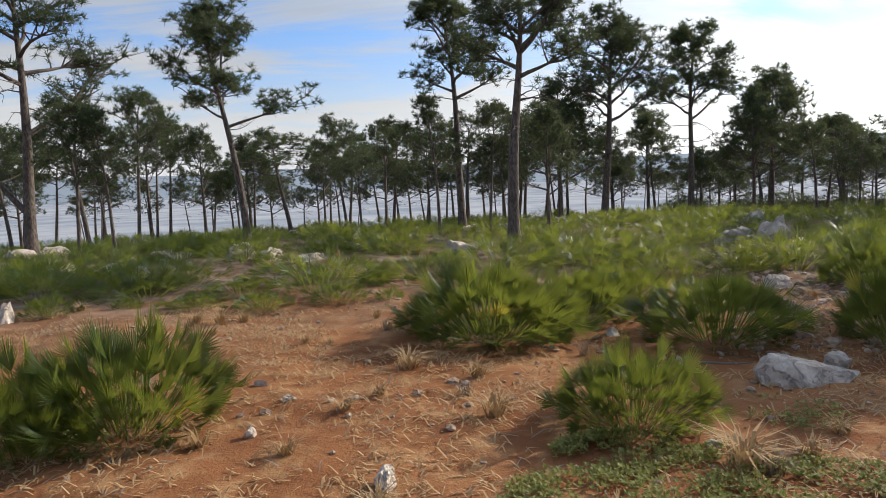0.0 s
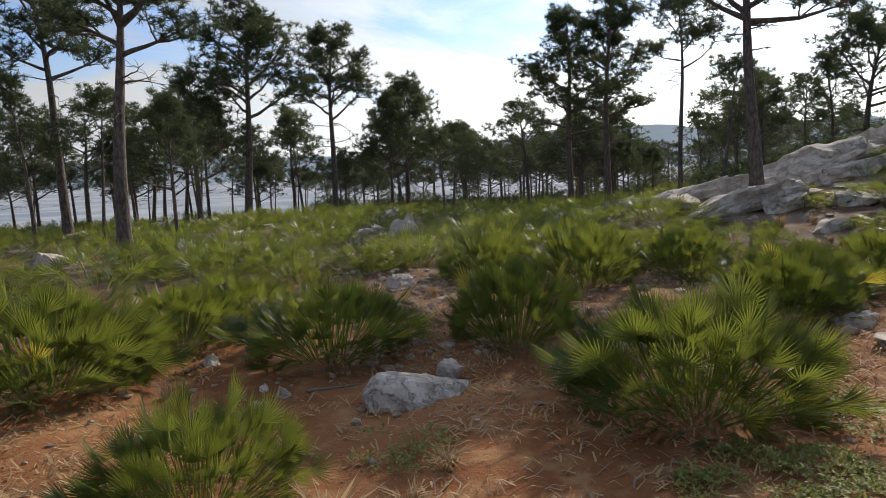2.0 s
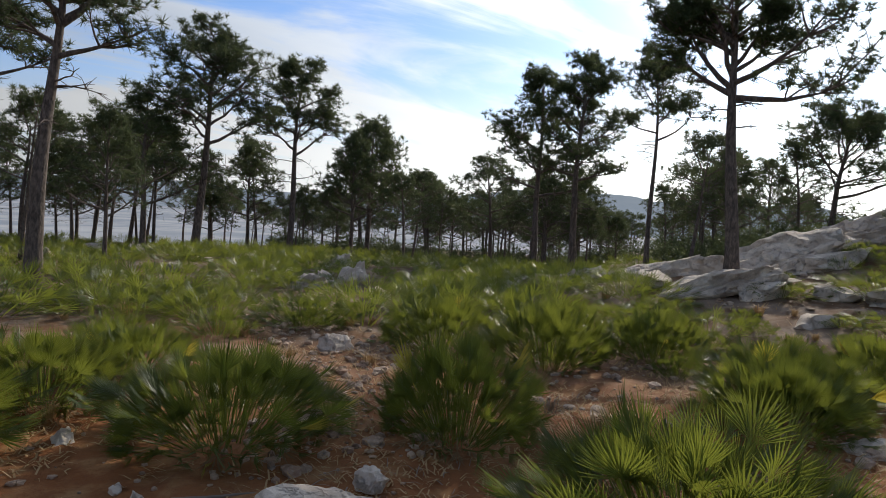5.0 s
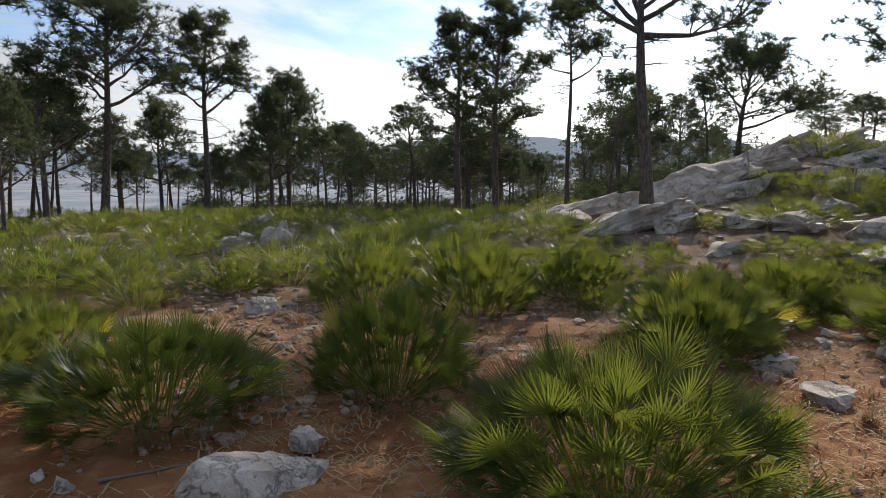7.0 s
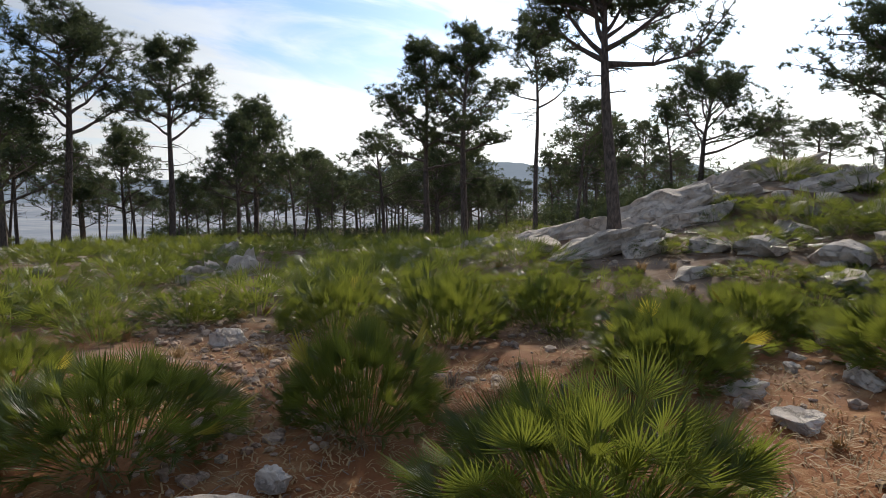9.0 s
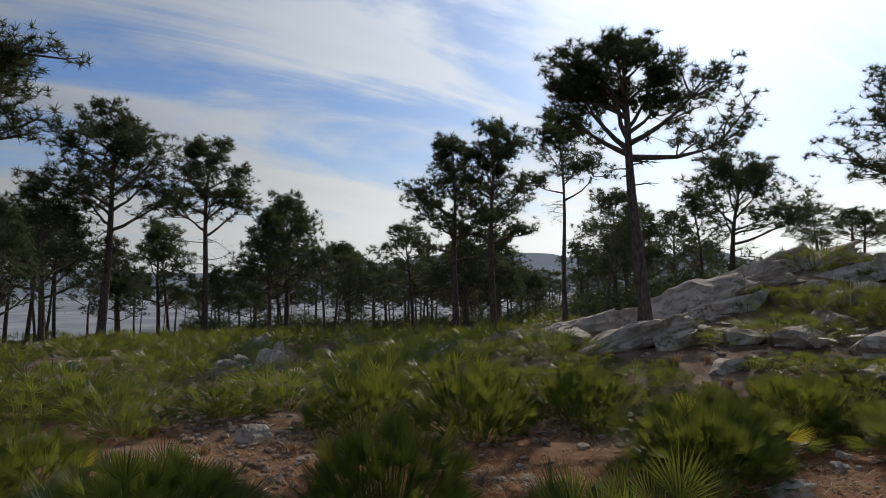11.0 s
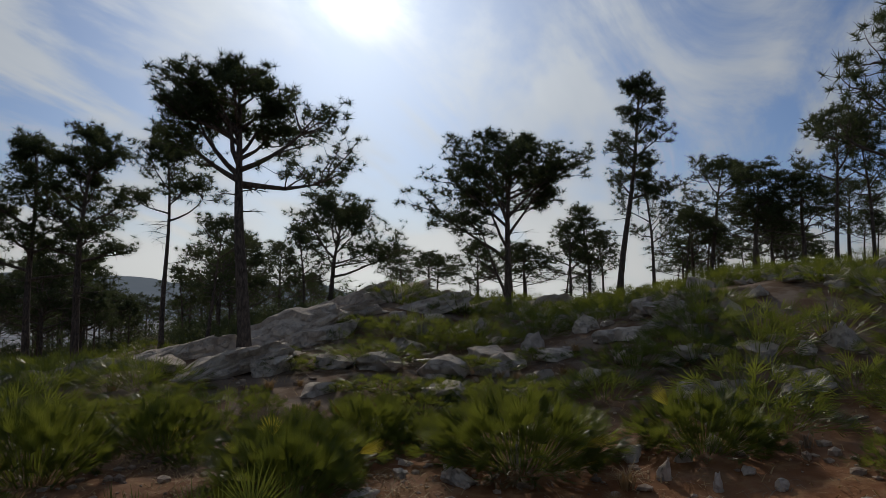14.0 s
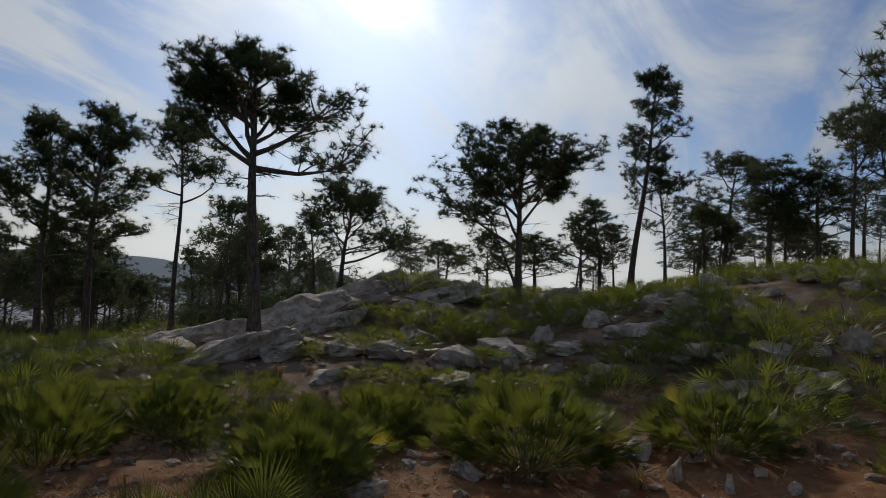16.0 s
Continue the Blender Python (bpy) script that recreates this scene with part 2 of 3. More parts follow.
# ---- rocks ----
def rock_mesh(seed, levels=3, ragged=0.35, pitted=0.17, facets=13):
    bm = bmesh.new()
    bmesh.ops.create_icosphere(bm, subdivisions=levels, radius=1.0)
    off = Vector((seed * 7.3, seed * 3.1, seed * 1.7))
    r = random.Random(seed)
    cuts = [(Vector((r.gauss(0, 1), r.gauss(0, 1), r.gauss(0, 0.9))).normalized(), r.uniform(0.42, 0.78)) for _ in range(facets)]
    for v in bm.verts:
        p = v.co.copy()
        for side, depth in cuts:
            over = p.dot(side) - depth
            if over > 0:
                p -= side * over * 0.93
        p *= 1.22
        cell = noise.voronoi(p * 0.95 + off)[0]
        f = 0.84 + 0.5 * ragged * noise.noise(p * 0.9 + off) + 0.16 * (cell[1] - cell[0]) + pitted * noise.noise(p * 3.4 + off) + pitted * 0.5 * noise.noise(p * 8 + off)
        v.co = p * f
        if v.co.z < -0.25:
            v.co.z = -0.25 + (v.co.z + 0.25) * 0.3
    me = bpy.data.meshes.new("rock")
    bm.to_mesh(me)
    bm.free()
    me.materials.append(ROCK)
    me.shade_smooth()
    me.set_sharp_from_angle(angle=radians(26))
    return me


ROCKS = [rock_mesh(i + 1, 4 if i < 4 else 3) for i in range(10)]
BOULDER = rock_mesh(26, 4, 0.3, 0.1, 5)
rng = random.Random(5)


def rock(me, x, y, half, height, turn, label, group, long=1.0, tip=0.0, sink=0.12):
    ob = new("rock", me)
    s = half / 0.95
    ob.matrix_basis = pose(x, y, ground_z(x, y) + height * (0.2 - sink), 0, tip, turn) @ Matrix.Diagonal((s * long, s * 0.8, height / 1.0, 1))
    return tagged(ob, label, "rock", group)


class Heap:
    """Rocks past counting, gathered into one mesh."""

    def __init__(self):
        self.verts, self.faces = [], []

    def add(self, me, x, y, half, height, turn, tip=0.0):
        s = half / 0.95
        m = pose(x, y, ground_z(x, y) + height * 0.08, 0, tip, turn) @ Matrix.Diagonal((s, s * 0.8, height, 1))
        b = len(self.verts)
        self.verts.extend(m @ v.co for v in me.vertices)
        self.faces.extend(tuple(b + k for k in p.vertices) for p in me.polygons)

    def done(self, label):
        me = mesh_of("stones", self.verts, self.faces, ROCK, True)
        me.set_sharp_from_angle(angle=radians(26))
        tagged(new("stones", me), label, "stones", kind="stuff")


ROCKS_CLEARING = [
    (2.62, 4.9, 0.27, 0.34), (3.06, 5.25, 0.12, 0.12), (4.23, 8.67, 0.24, 0.19), (6.45, 4.35, 0.2, 0.21),
    (6.22, 3.84, 0.17, 0.25), (7.83, 4.49, 0.09, 0.11), (1.9, 5.49, 0.09, 0.06), (1.83, 5.71, 0.06, 0.06),
    (1.49, 3.74, 0.1, 0.08), (-1.31, 4.19, 0.09, 0.06), (-1.2, 4.82, 0.06, 0.05), (-0.37, 3.47, 0.11, 0.09),
    (-1.5, 5.22, 0.08, 0.06), (1.62, 6.61, 0.11, 0.11), (8.79, 2.43, 0.23, 0.2), (8.72, 1.91, 0.2, 0.12),
]
ROCKS_SCRUB = [
    (5.91, 15.33, 0.25, 0.25), (5.45, 16.19, 0.16, 0.2), (6.45, 14.52, 0.26, 0.37), (7.16, 14.61, 0.42, 0.31),
    (6.64, 12.47, 0.19, 0.34), (4.36, 12.82, 0.14, 0.15), (-5.12, 11.39, 0.26, 0.25), (-4.5, 14.92, 0.27, 0.36),
    (-3.75, 14.42, 0.19, 0.32), (-2.81, 13.92, 0.16, 0.35), (-7.02, 13.89, 0.16, 0.31), (-7.67, 13.39, 0.24, 0.42),
    (-10.97, 18.7, 0.24, 0.71), (-5.72, 8.63, 0.2, 0.14), (0.31, 14.73, 0.28, 0.43), (-1.73, 17.34, 0.21, 0.44),
    (6.91, 14.46, 0.3, 0.42), (5.88, 13.76, 0.21, 0.37), (9.15, 1.62, 0.12, 0.12), (8.28, 3.47, 0.17, 0.11),
    (7.47, 3.82, 0.15, 0.2), (7.43, 4.37, 0.08, 0.09), (8.21, 2.08, 0.18, 0.11), (8.01, 1.63, 0.11, 0.07),
]
ROCKS_SCRUB += [

    (8.46, 1.35, 0.07, 0.08), (7.7, 0.54, 0.09, 0.13), (8.03, 1.12, 0.07, 0.07),
]
SLABS = [
    (11.07, 12.13, 0.34, 0.5), (11.62, 11.08, 0.24, 0.62), (11.88, 10.25, 0.38, 0.68), (12.44, 9.2, 0.26, 0.29),
    (11.08, 8.94, 0.25, 0.91), (14.32, 9.66, 0.61, 1.11), (16.25, 9.48, 0.41, 0.62), (17.67, 9.04, 0.37, 0.97),
    (19, 8.67, 0.25, 0.87), (15.92, 6.42, 0.11, 0.53), (17.41, -2.27, 0.78, 1.34), (16.19, -1.56, 0.06, 0.87),
    (20.38, 1.87, 0.06, 0.75), (21.81, 0.5, 0.06, 0.87), (21.06, -0.43, 0.06, 0.67), (19.23, -1.19, 0.06, 0.6),
    (21.31, 5.7, 0.57, 0.83), (11.47, 0.43, 0.06, 0.41), (12.26, 10.43, 0.32, 0.63),
]

for i, (x, y, h, w) in enumerate(ROCKS_CLEARING):
    rock(ROCKS[i % 10] if i else BOULDER, x, y, w * 0.88, max(h * 0.75, 0.4 * w), rng.uniform(-25, 25) + (10 if i == 0 else 90 * i), "pale weathered limestone lying on red earth" if i else "large pitted pale limestone boulder on red earth", "rocks in the clearing", 1.25 if i else 1.08)
for i, (x, y, h, w) in enumerate(ROCKS_SCRUB):
    rock(ROCKS[(i + 3) % 10], x, y, w, max(h * 1.2, 0.4 * w), rng.uniform(0, 360), "grey-white limestone outcrop among dwarf palms", "rocks among the scrub")
for i, (x, y, h, w) in enumerate(SLABS):
    rock(ROCKS[i % 4], x, y, w * 1.0, max(h * 0.9, 0.35 * w), -45 + rng.uniform(-14, 14), "long tilted grey limestone slab on the rocky rise", "slabs of the rise", 1.35, -17, 0.05)
# more slabs bedded along the crest of the rise, all dipping one way
CREST = ((10.4, 12.9), (12.0, 10.9), (14.4, 10.1), (16.3, 9.5), (18.4, 8.8))
for i in range(46):
    t = rng.random() * 3.999
    a, b = CREST[int(t)], CREST[int(t) + 1]
    t -= int(t)
    x, y = a[0] + (b[0] - a[0]) * t + rng.gauss(0, 0.35), a[1] + (b[1] - a[1]) * t + rng.gauss(-0.25, 0.5)
    if (x - 11.89) ** 2 + (y - 9.37) ** 2 < 0.6:
        continue
    w = rng.uniform(0.3, 0.85)
    rock(ROCKS[rng.randrange(8)], x, y, w, w * rng.uniform(0.28, 0.5), -50 + rng.gauss(0, 9), "long tilted grey limestone slab on the rocky rise", "slabs of the rise", 1.5, rng.uniform(-27, -14), 0.08)
slope, wood = Heap(), Heap()
for i in range(215):
    a, r = radians(rng.uniform(36, 112)), rng.uniform(9.5, 30)
    if rng.random() > smooth(36, 70, math.degrees(a)):
        continue
    w = rng.uniform(0.12, 0.6)
    x, y, me, tall, turn = HX + r * math.sin(a), HY + r * math.cos(a), ROCKS[rng.randrange(4, 10)], w * rng.uniform(0.4, 0.7), rng.uniform(0, 360)
    if r < 17:
        rock(me, x, y, w, tall, turn, "broken grey limestone block on the rocky slope", "blocks on the slope")
    else:
        slope.add(me, x, y, w, tall, turn)
for i in range(120):
    a, r, w = radians(rng.gauss(92, 8)), max(11.0, rng.gauss(17, 3)), rng.uniform(0.12, 0.45)
    slope.add(ROCKS[rng.randrange(4, 10)], HX + r * math.sin(a), HY + r * math.cos(a), w, w * rng.uniform(0.5, 0.9), rng.uniform(0, 360), -12)
for i in range(75):
    a, r, w = radians(rng.uniform(-42, 48)), rng.uniform(15, 42), rng.uniform(0.2, 0.6)
    wood.add(ROCKS[rng.randrange(4, 10)], HX + r * math.sin(a), HY + r * math.cos(a), w, w * rng.uniform(0.35, 0.8), rng.uniform(0, 360))
slope.done("broken pale limestone rubble high on the slope")
wood.done("grey limestone outcrops under the pines")


# ---- dwarf palms ----
def frond_geometry(verts, faces, m, r, n_leaf, stem, blade, fine):
    """One fan leaf: a stem, then folded blades that spread from its end; along +z in its own frame, cupped towards +y."""
    start = len(verts)
    w = 0.006
    bend = r.uniform(0.05, 0.16)
    tip = Vector((0, bend * stem, stem))
    for v in (Vector((-w, 0, 0)), Vector((w, 0, 0)), tip + Vector((w, 0, 0)), tip - Vector((w, 0, 0))):
        verts.append(m @ v)
    faces.append((start, start + 1, start + 2, start + 3))
    spread = radians(r.uniform(30, 62))
    for k in range(n_leaf):
        u = k / (n_leaf - 1) * 2 - 1
        a = u * spread + r.uniform(-0.03, 0.03)
        length = blade * (1 - 0.25 * abs(u)) * r.uniform(0.88, 1.08)
        way = Vector((math.sin(a), 0.15 + 0.25 * abs(u), math.cos(a))).normalized()
        side = Vector((math.cos(a), 0, -math.sin(a)))
        hw = blade * (0.018 if fine else 0.025)
        b = len(verts)
        mid = tip + way * length * 0.5 + Vector((0, 0.012, 0))
        end = tip + way * length + Vector((0, -r.uniform(0, 0.07) * length, -0.02 * length))
        if fine:
            fold = Vector((0, -hw * 0.7, 0))
            for v in (tip, mid - side * hw, mid + fold, mid + side * hw, end):
                verts.append(m @ v)
            faces.extend(((b, b + 2, b + 1), (b, b + 3, b + 2), (b + 1, b + 2, b + 4), (b + 2, b + 3, b + 4)))
        else:
            for v in (tip, mid - side * hw, mid + side * hw, end):
                verts.append(m @ v)
            faces.append((b, b + 2, b + 3, b + 1))


def frond_pose(r, radius, height, i, n):
    """Where a leaf stands in a clump: upright in the middle, leaning out at the rim."""
    u = math.sqrt((i + 0.5) / n)
    a = i * 2.39996 + r.uniform(-0.3, 0.3)
    lean = 3 + 60 * u ** 1.6 + r.uniform(-9, 9)
    reach = u * 0.6
    if i % 3 == 0:
        lean, reach = r.uniform(38, 80), 0.35 + 0.4 * u
    return pose(0, 0, 0, 0, 0, math.degrees(a)) @ pose(0, reach * radius, 0.02 - 0.02 * u) @ pose(0, 0, 0, -lean, 0, 0) @ pose(0, 0, 0, 0, 0, r.uniform(-75, 75))


FRONDS = []
for s in range(7):
    r = random.Random(100 + s)
    v, f = [], []
    frond_geometry(v, f, Matrix.Identity(4), r, 17 + s % 3 * 2, 0.44 + 0.03 * s, 0.31, True)
    FRONDS.append(mesh_of("frond", v, f, PALM))
v, f = [], []
frond_geometry(v, f, Matrix.Identity(4), random.Random(4), 19, 0.58, 0.38, True)
YELLOW_FROND = mesh_of("yellow_frond", v, f, PALM_YELLOW)


def dead_skirt(seed, n=16):
    r = random.Random(seed)
    v, f = [], []
    for i in range(n):
        m = pose(0, 0, 0.02, 0, 0, r.uniform(0, 360)) @ pose(0, r.uniform(0.1, 0.3), 0.03, -r.uniform(78, 98), 0, 0)
        frond_geometry(v, f, m, r, 7, r.uniform(0.2, 0.4), 0.3, False)
    return mesh_of("dead_fronds", v, f, DEAD)


SKIRTS = [dead_skirt(s) for s in (1, 2)]


def palm_close(x, y, h, w, seed, yellow=0):
    """A dwarf palm with every leaf apart."""
    r = random.Random(seed)
    base = new("dwarf_palm")
    s = max(h, w * 0.85) / 0.84
    wide = w / (0.8 * s)
    base.matrix_basis = pose(x, y, ground_z(x, y) - 0.02, 0, 0, r.uniform(0, 360)) @ Matrix.Diagonal((s * wide, s * wide, s, 1))
    tagged(base, "bushy green dwarf fan palm growing from red earth" if not yellow else "green dwarf fan palm with one yellowed leaf", "dwarf palm", "dwarf palms of the clearing")
    n = int(170 + 190 * min(1.0, w))
    for i in range(n):
        me = YELLOW_FROND if i < yellow or r.random() < 0.008 else FRONDS[r.randrange(7)]
        k = (r.uniform(0.45, 0.65) if i % 3 == 0 else r.uniform(0.72, 1.08)) * (1 - 0.15 * i / n)
        child("frond", me, base, frond_pose(r, 0.6, 0.7, i, n) @ Matrix.Diagonal((k, k, k, 1)))
    child("dead_fronds", SKIRTS[seed % 2], base, None, "dry straw-coloured dead fronds")
    return base


def palm_clump(seed, n, fine, mat=None):
    r = random.Random(seed)
    base = new("dwarf_palm")
    v, f = [], []
    for i in range(n):
        k = r.uniform(0.45, 0.65) if i % 3 == 0 else r.uniform(0.72, 1.1)
        frond_geometry(v, f, frond_pose(r, 0.6, 0.7, i, n) @ Matrix.Diagonal((k, k, k, 1)), r, 13 if fine else 10, r.uniform(0.38, 0.6), 0.29, fine)
    child("fronds", mesh_of("fronds", v, f, PALM), base)
    child("dead_fronds", SKIRTS[seed % 2], base, None, "dry straw-coloured dead fronds")
    return base


PALMS_NEAR = [
    (1.14, 4.18, 0.57, 0.48), (-2.26, 4.55, 0.79, 0.68), (-2.79, 4.22, 0.72, 0.44), (0.43, 6.85, 0.81, 0.92),
    (2.53, 6.32, 0.66, 0.74), (4, 5.82, 0.77, 0.56), (4.05, 3.89, 0.80, 0.82), (7.08, 5.33, 0.6, 0.72),
    (8.57, 5.25, 0.61, 0.56), (5.51, 8.6, 0.72, 0.66), (6.21, 7.49, 0.83, 0.62), (7.47, 7.14, 0.62, 0.53),
    (1.5, 7.55, 0.58, 0.6), (2.2, 8.2, 0.52, 0.55),
    (8.33, 3.45, 0.73, 0.91), (6.37, 4.91, 0.62, 0.58), (9.26, 1.7, 0.66, 0.75),
]
PALMS_MID = [
    (4.42, 10.17, 0.49, 0.67), (3.29, 9.78, 0.4, 0.37), (2.15, 9.32, 0.48, 0.39), (8.61, 4.5, 0.46, 0.33),
    (11.18, 13.93, 0.6, 0.81), (7.92, 12.75, 0.41, 0.58), (12.57, 7.2, 0.71, 1.15), (10.96, 9.45, 0.39, 0.39),
    (7.49, 13.71, 0.43, 0.44), (9.44, 7.27, 0.42, 0.73), (10.8, 6.04, 0.45, 0.64), (8.26, 5.01, 0.6, 0.57),
    (8.7, 0.03, 0.64, 0.47), (11.79, -0.62, 0.56, 0.6), (13.13, 1.43, 0.44, 0.55), (12.04, 0.45, 0.59, 0.56),
    (11.59, 4.02, 0.42, 0.72), (12.9, 5.15, 0.61, 0.88), (12.59, 2.64, 0.86, 0.89), (11.21, 1.09, 0.52, 0.45),
    (-5.41, 9.02, 0.61, 0.65), (-4.5, 9.36, 0.45, 0.47), (-3.47, 9.17, 0.37, 0.43), (-2.47, 8.91, 0.56, 0.53),
    (-1.54, 9.22, 0.55, 0.49), (-0.79, 9.04, 0.45, 0.44), (2.02, 8.99, 0.68, 0.76), (4.46, 10.03, 0.5, 0.72),
    (5.61, 13.96, 0.35, 0.76), (1.37, 11.73, 0.58, 0.64), (-0.01, 12.52, 0.41, 0.74), (-3.7, 14.21, 0.4, 0.78),
    (7.1, 11.45, 0.56, 0.86),
]

for i, (x, y, h, w) in enumerate(PALMS_NEAR):
    palm_close(x, y, h, w, i + 1, 1 if i == 4 else 0)
CLUMPS = [palm_clump(40 + i, 180, i < 4) for i in range(6)]
used = set()


def put_palm(i, x, y, h, w, group):
    ob = CLUMPS[i % 6]
    s = max(h, w * 0.7) / 0.84
    k = w / (0.8 * s)
    m = pose(x, y, ground_z(x, y) - 0.02, 0, 0, (i * 77) % 360) @ Matrix.Diagonal((s * k, s * k, s, 1))
    if i % 6 not in used:
        used.add(i % 6)
        ob.matrix_basis = m
    else:
        ob = copy_thing(ob, m)
    tagged(ob, "low green dwarf fan palm in the scrub", "dwarf palm", group)


count = 0
for x, y, h, w in PALMS_MID:
    put_palm(count, x, y, h, w, "dwarf palms of the scrub")
    count += 1


def on_path(x, y):
    """The stony track that leaves the clearing."""
    t = (y - 5.5) / 9.5
    return 0 < t < 1.0 and abs(x - (3.1 + 3.0 * t + 0.25 * math.sin(y))) < 0.75


taken = [(x, y, w) for x, y, h, w in PALMS_NEAR + PALMS_MID]
rng = random.Random(11)
tries = 0
while count < 270 and tries < 9000:
    tries += 1
    a, r = radians(rng.uniform(-48, 112)), 8.5 + 33 * rng.random() ** 1.25
    x, y = HX + r * math.sin(a), HY + r * math.cos(a)
    w, deg = rng.uniform(0.3, 0.75), math.degrees(a)
    if on_path(x, y) or (deg > 60 and r < 9.5) or any((x - p) ** 2 + (y - q) ** 2 < (0.75 * (w + u)) ** 2 for p, q, u in taken):
        continue
    if noise.noise(Vector((x, y, 0)) * 0.35) < -0.28 or (deg > 45 and r > 22 and rng.random() < 0.5):
        continue
    taken.append((x, y, w))
    put_palm(count, x, y, w * rng.uniform(0.7, 0.95), w, "dwarf palms of the scrub")
    count += 1


# palms at the foot of the slope
made = 0
while made < 20 and tries < 20000:
    tries += 1
    a, r = radians(rng.uniform(42, 84)), rng.uniform(6.9, 10.0)
    x, y, w = HX + r * math.sin(a), HY + r * math.cos(a), rng.uniform(0.42, 0.68)
    if any((x - p) ** 2 + (y - q) ** 2 < (0.62 * (w + u)) ** 2 for p, q, u in taken):
        continue
    taken.append((x, y, w))
    put_palm(count, x, y, w * rng.uniform(0.85, 1.05), w, "dwarf palms of the scrub")
    count += 1
    made += 1


# the low far scrub that nobody could count
def scrub_sheet(n, seed, far, label, bearings=(-48, 114), thin=0.65):
    r = random.Random(seed)
    v, f, made = [], [], 0
    while made < n:
        a, d = radians(r.uniform(*bearings)), far[0] + (far[1] - far[0]) * r.random() ** 1.2
        x, y = HX + d * math.sin(a), HY + d * math.cos(a)
        if on_path(x, y) or noise.noise(Vector((x, y, 4)) * 0.4) < -0.3 or any((x - p) ** 2 + (y - q) ** 2 < (0.6 * u) ** 2 for p, q, u in taken):
            continue
        if a > 0.8 and r.random() < thin:
            continue
        made += 1
        s = r.uniform(0.32, 0.85)
        m0 = pose(x, y, ground_z(x, y) - 0.03, 0, 0, r.uniform(0, 360)) @ Matrix.Diagonal((s * 1.25, s * 1.25, s, 1))
        k = 58
        for i in range(k):
            frond_geometry(v, f, m0 @ frond_pose(r, 0.6, 0.7, i, k), r, 7, r.uniform(0.38, 0.6), 0.34, False)
    tagged(new("palm_scrub", mesh_of("palm_scrub", v, f, PALM)), label, "scrub", kind="stuff")


scrub_sheet(560, 71, (8.6, 38), "low green dwarf palm scrub covering the stony ground")
scrub_sheet(105, 72, (9.8, 27), "dark green dwarf palm scrub between the rocks of the slope", (62, 114), 0.0)


# ---- pines ----
def burst(verts, faces, c, r, size, needles):
    """A brush of needles about c."""
    lift = Vector((0, 0, 0.35))
    for _ in range(needles):
        way = (Vector((r.gauss(0, 1), r.gauss(0, 1), r.gauss(0, 0.8))).normalized() + lift).normalized()
        side = way.cross(Vector((r.gauss(0, 1), r.gauss(0, 1), r.gauss(0, 1)))).normalized() * size * 0.05
        b = len(verts)
        verts.extend((c - side, c + side, c + way * size * r.uniform(0.75, 1.15)))
        faces.append((b, b + 1, b + 2))


def grow(r, start, way, length, steps=4, droop=0.0, wild=0.25):
    pts, p, d = [start.copy()], start.copy(), way.normalized()
    for _ in range(steps):
        d = (d + Vector((r.gauss(0, wild), r.gauss(0, wild), r.gauss(0, wild * 0.6) + droop))).normalized()
        p = p + d * (length / steps)
        pts.append(p.copy())
    return pts


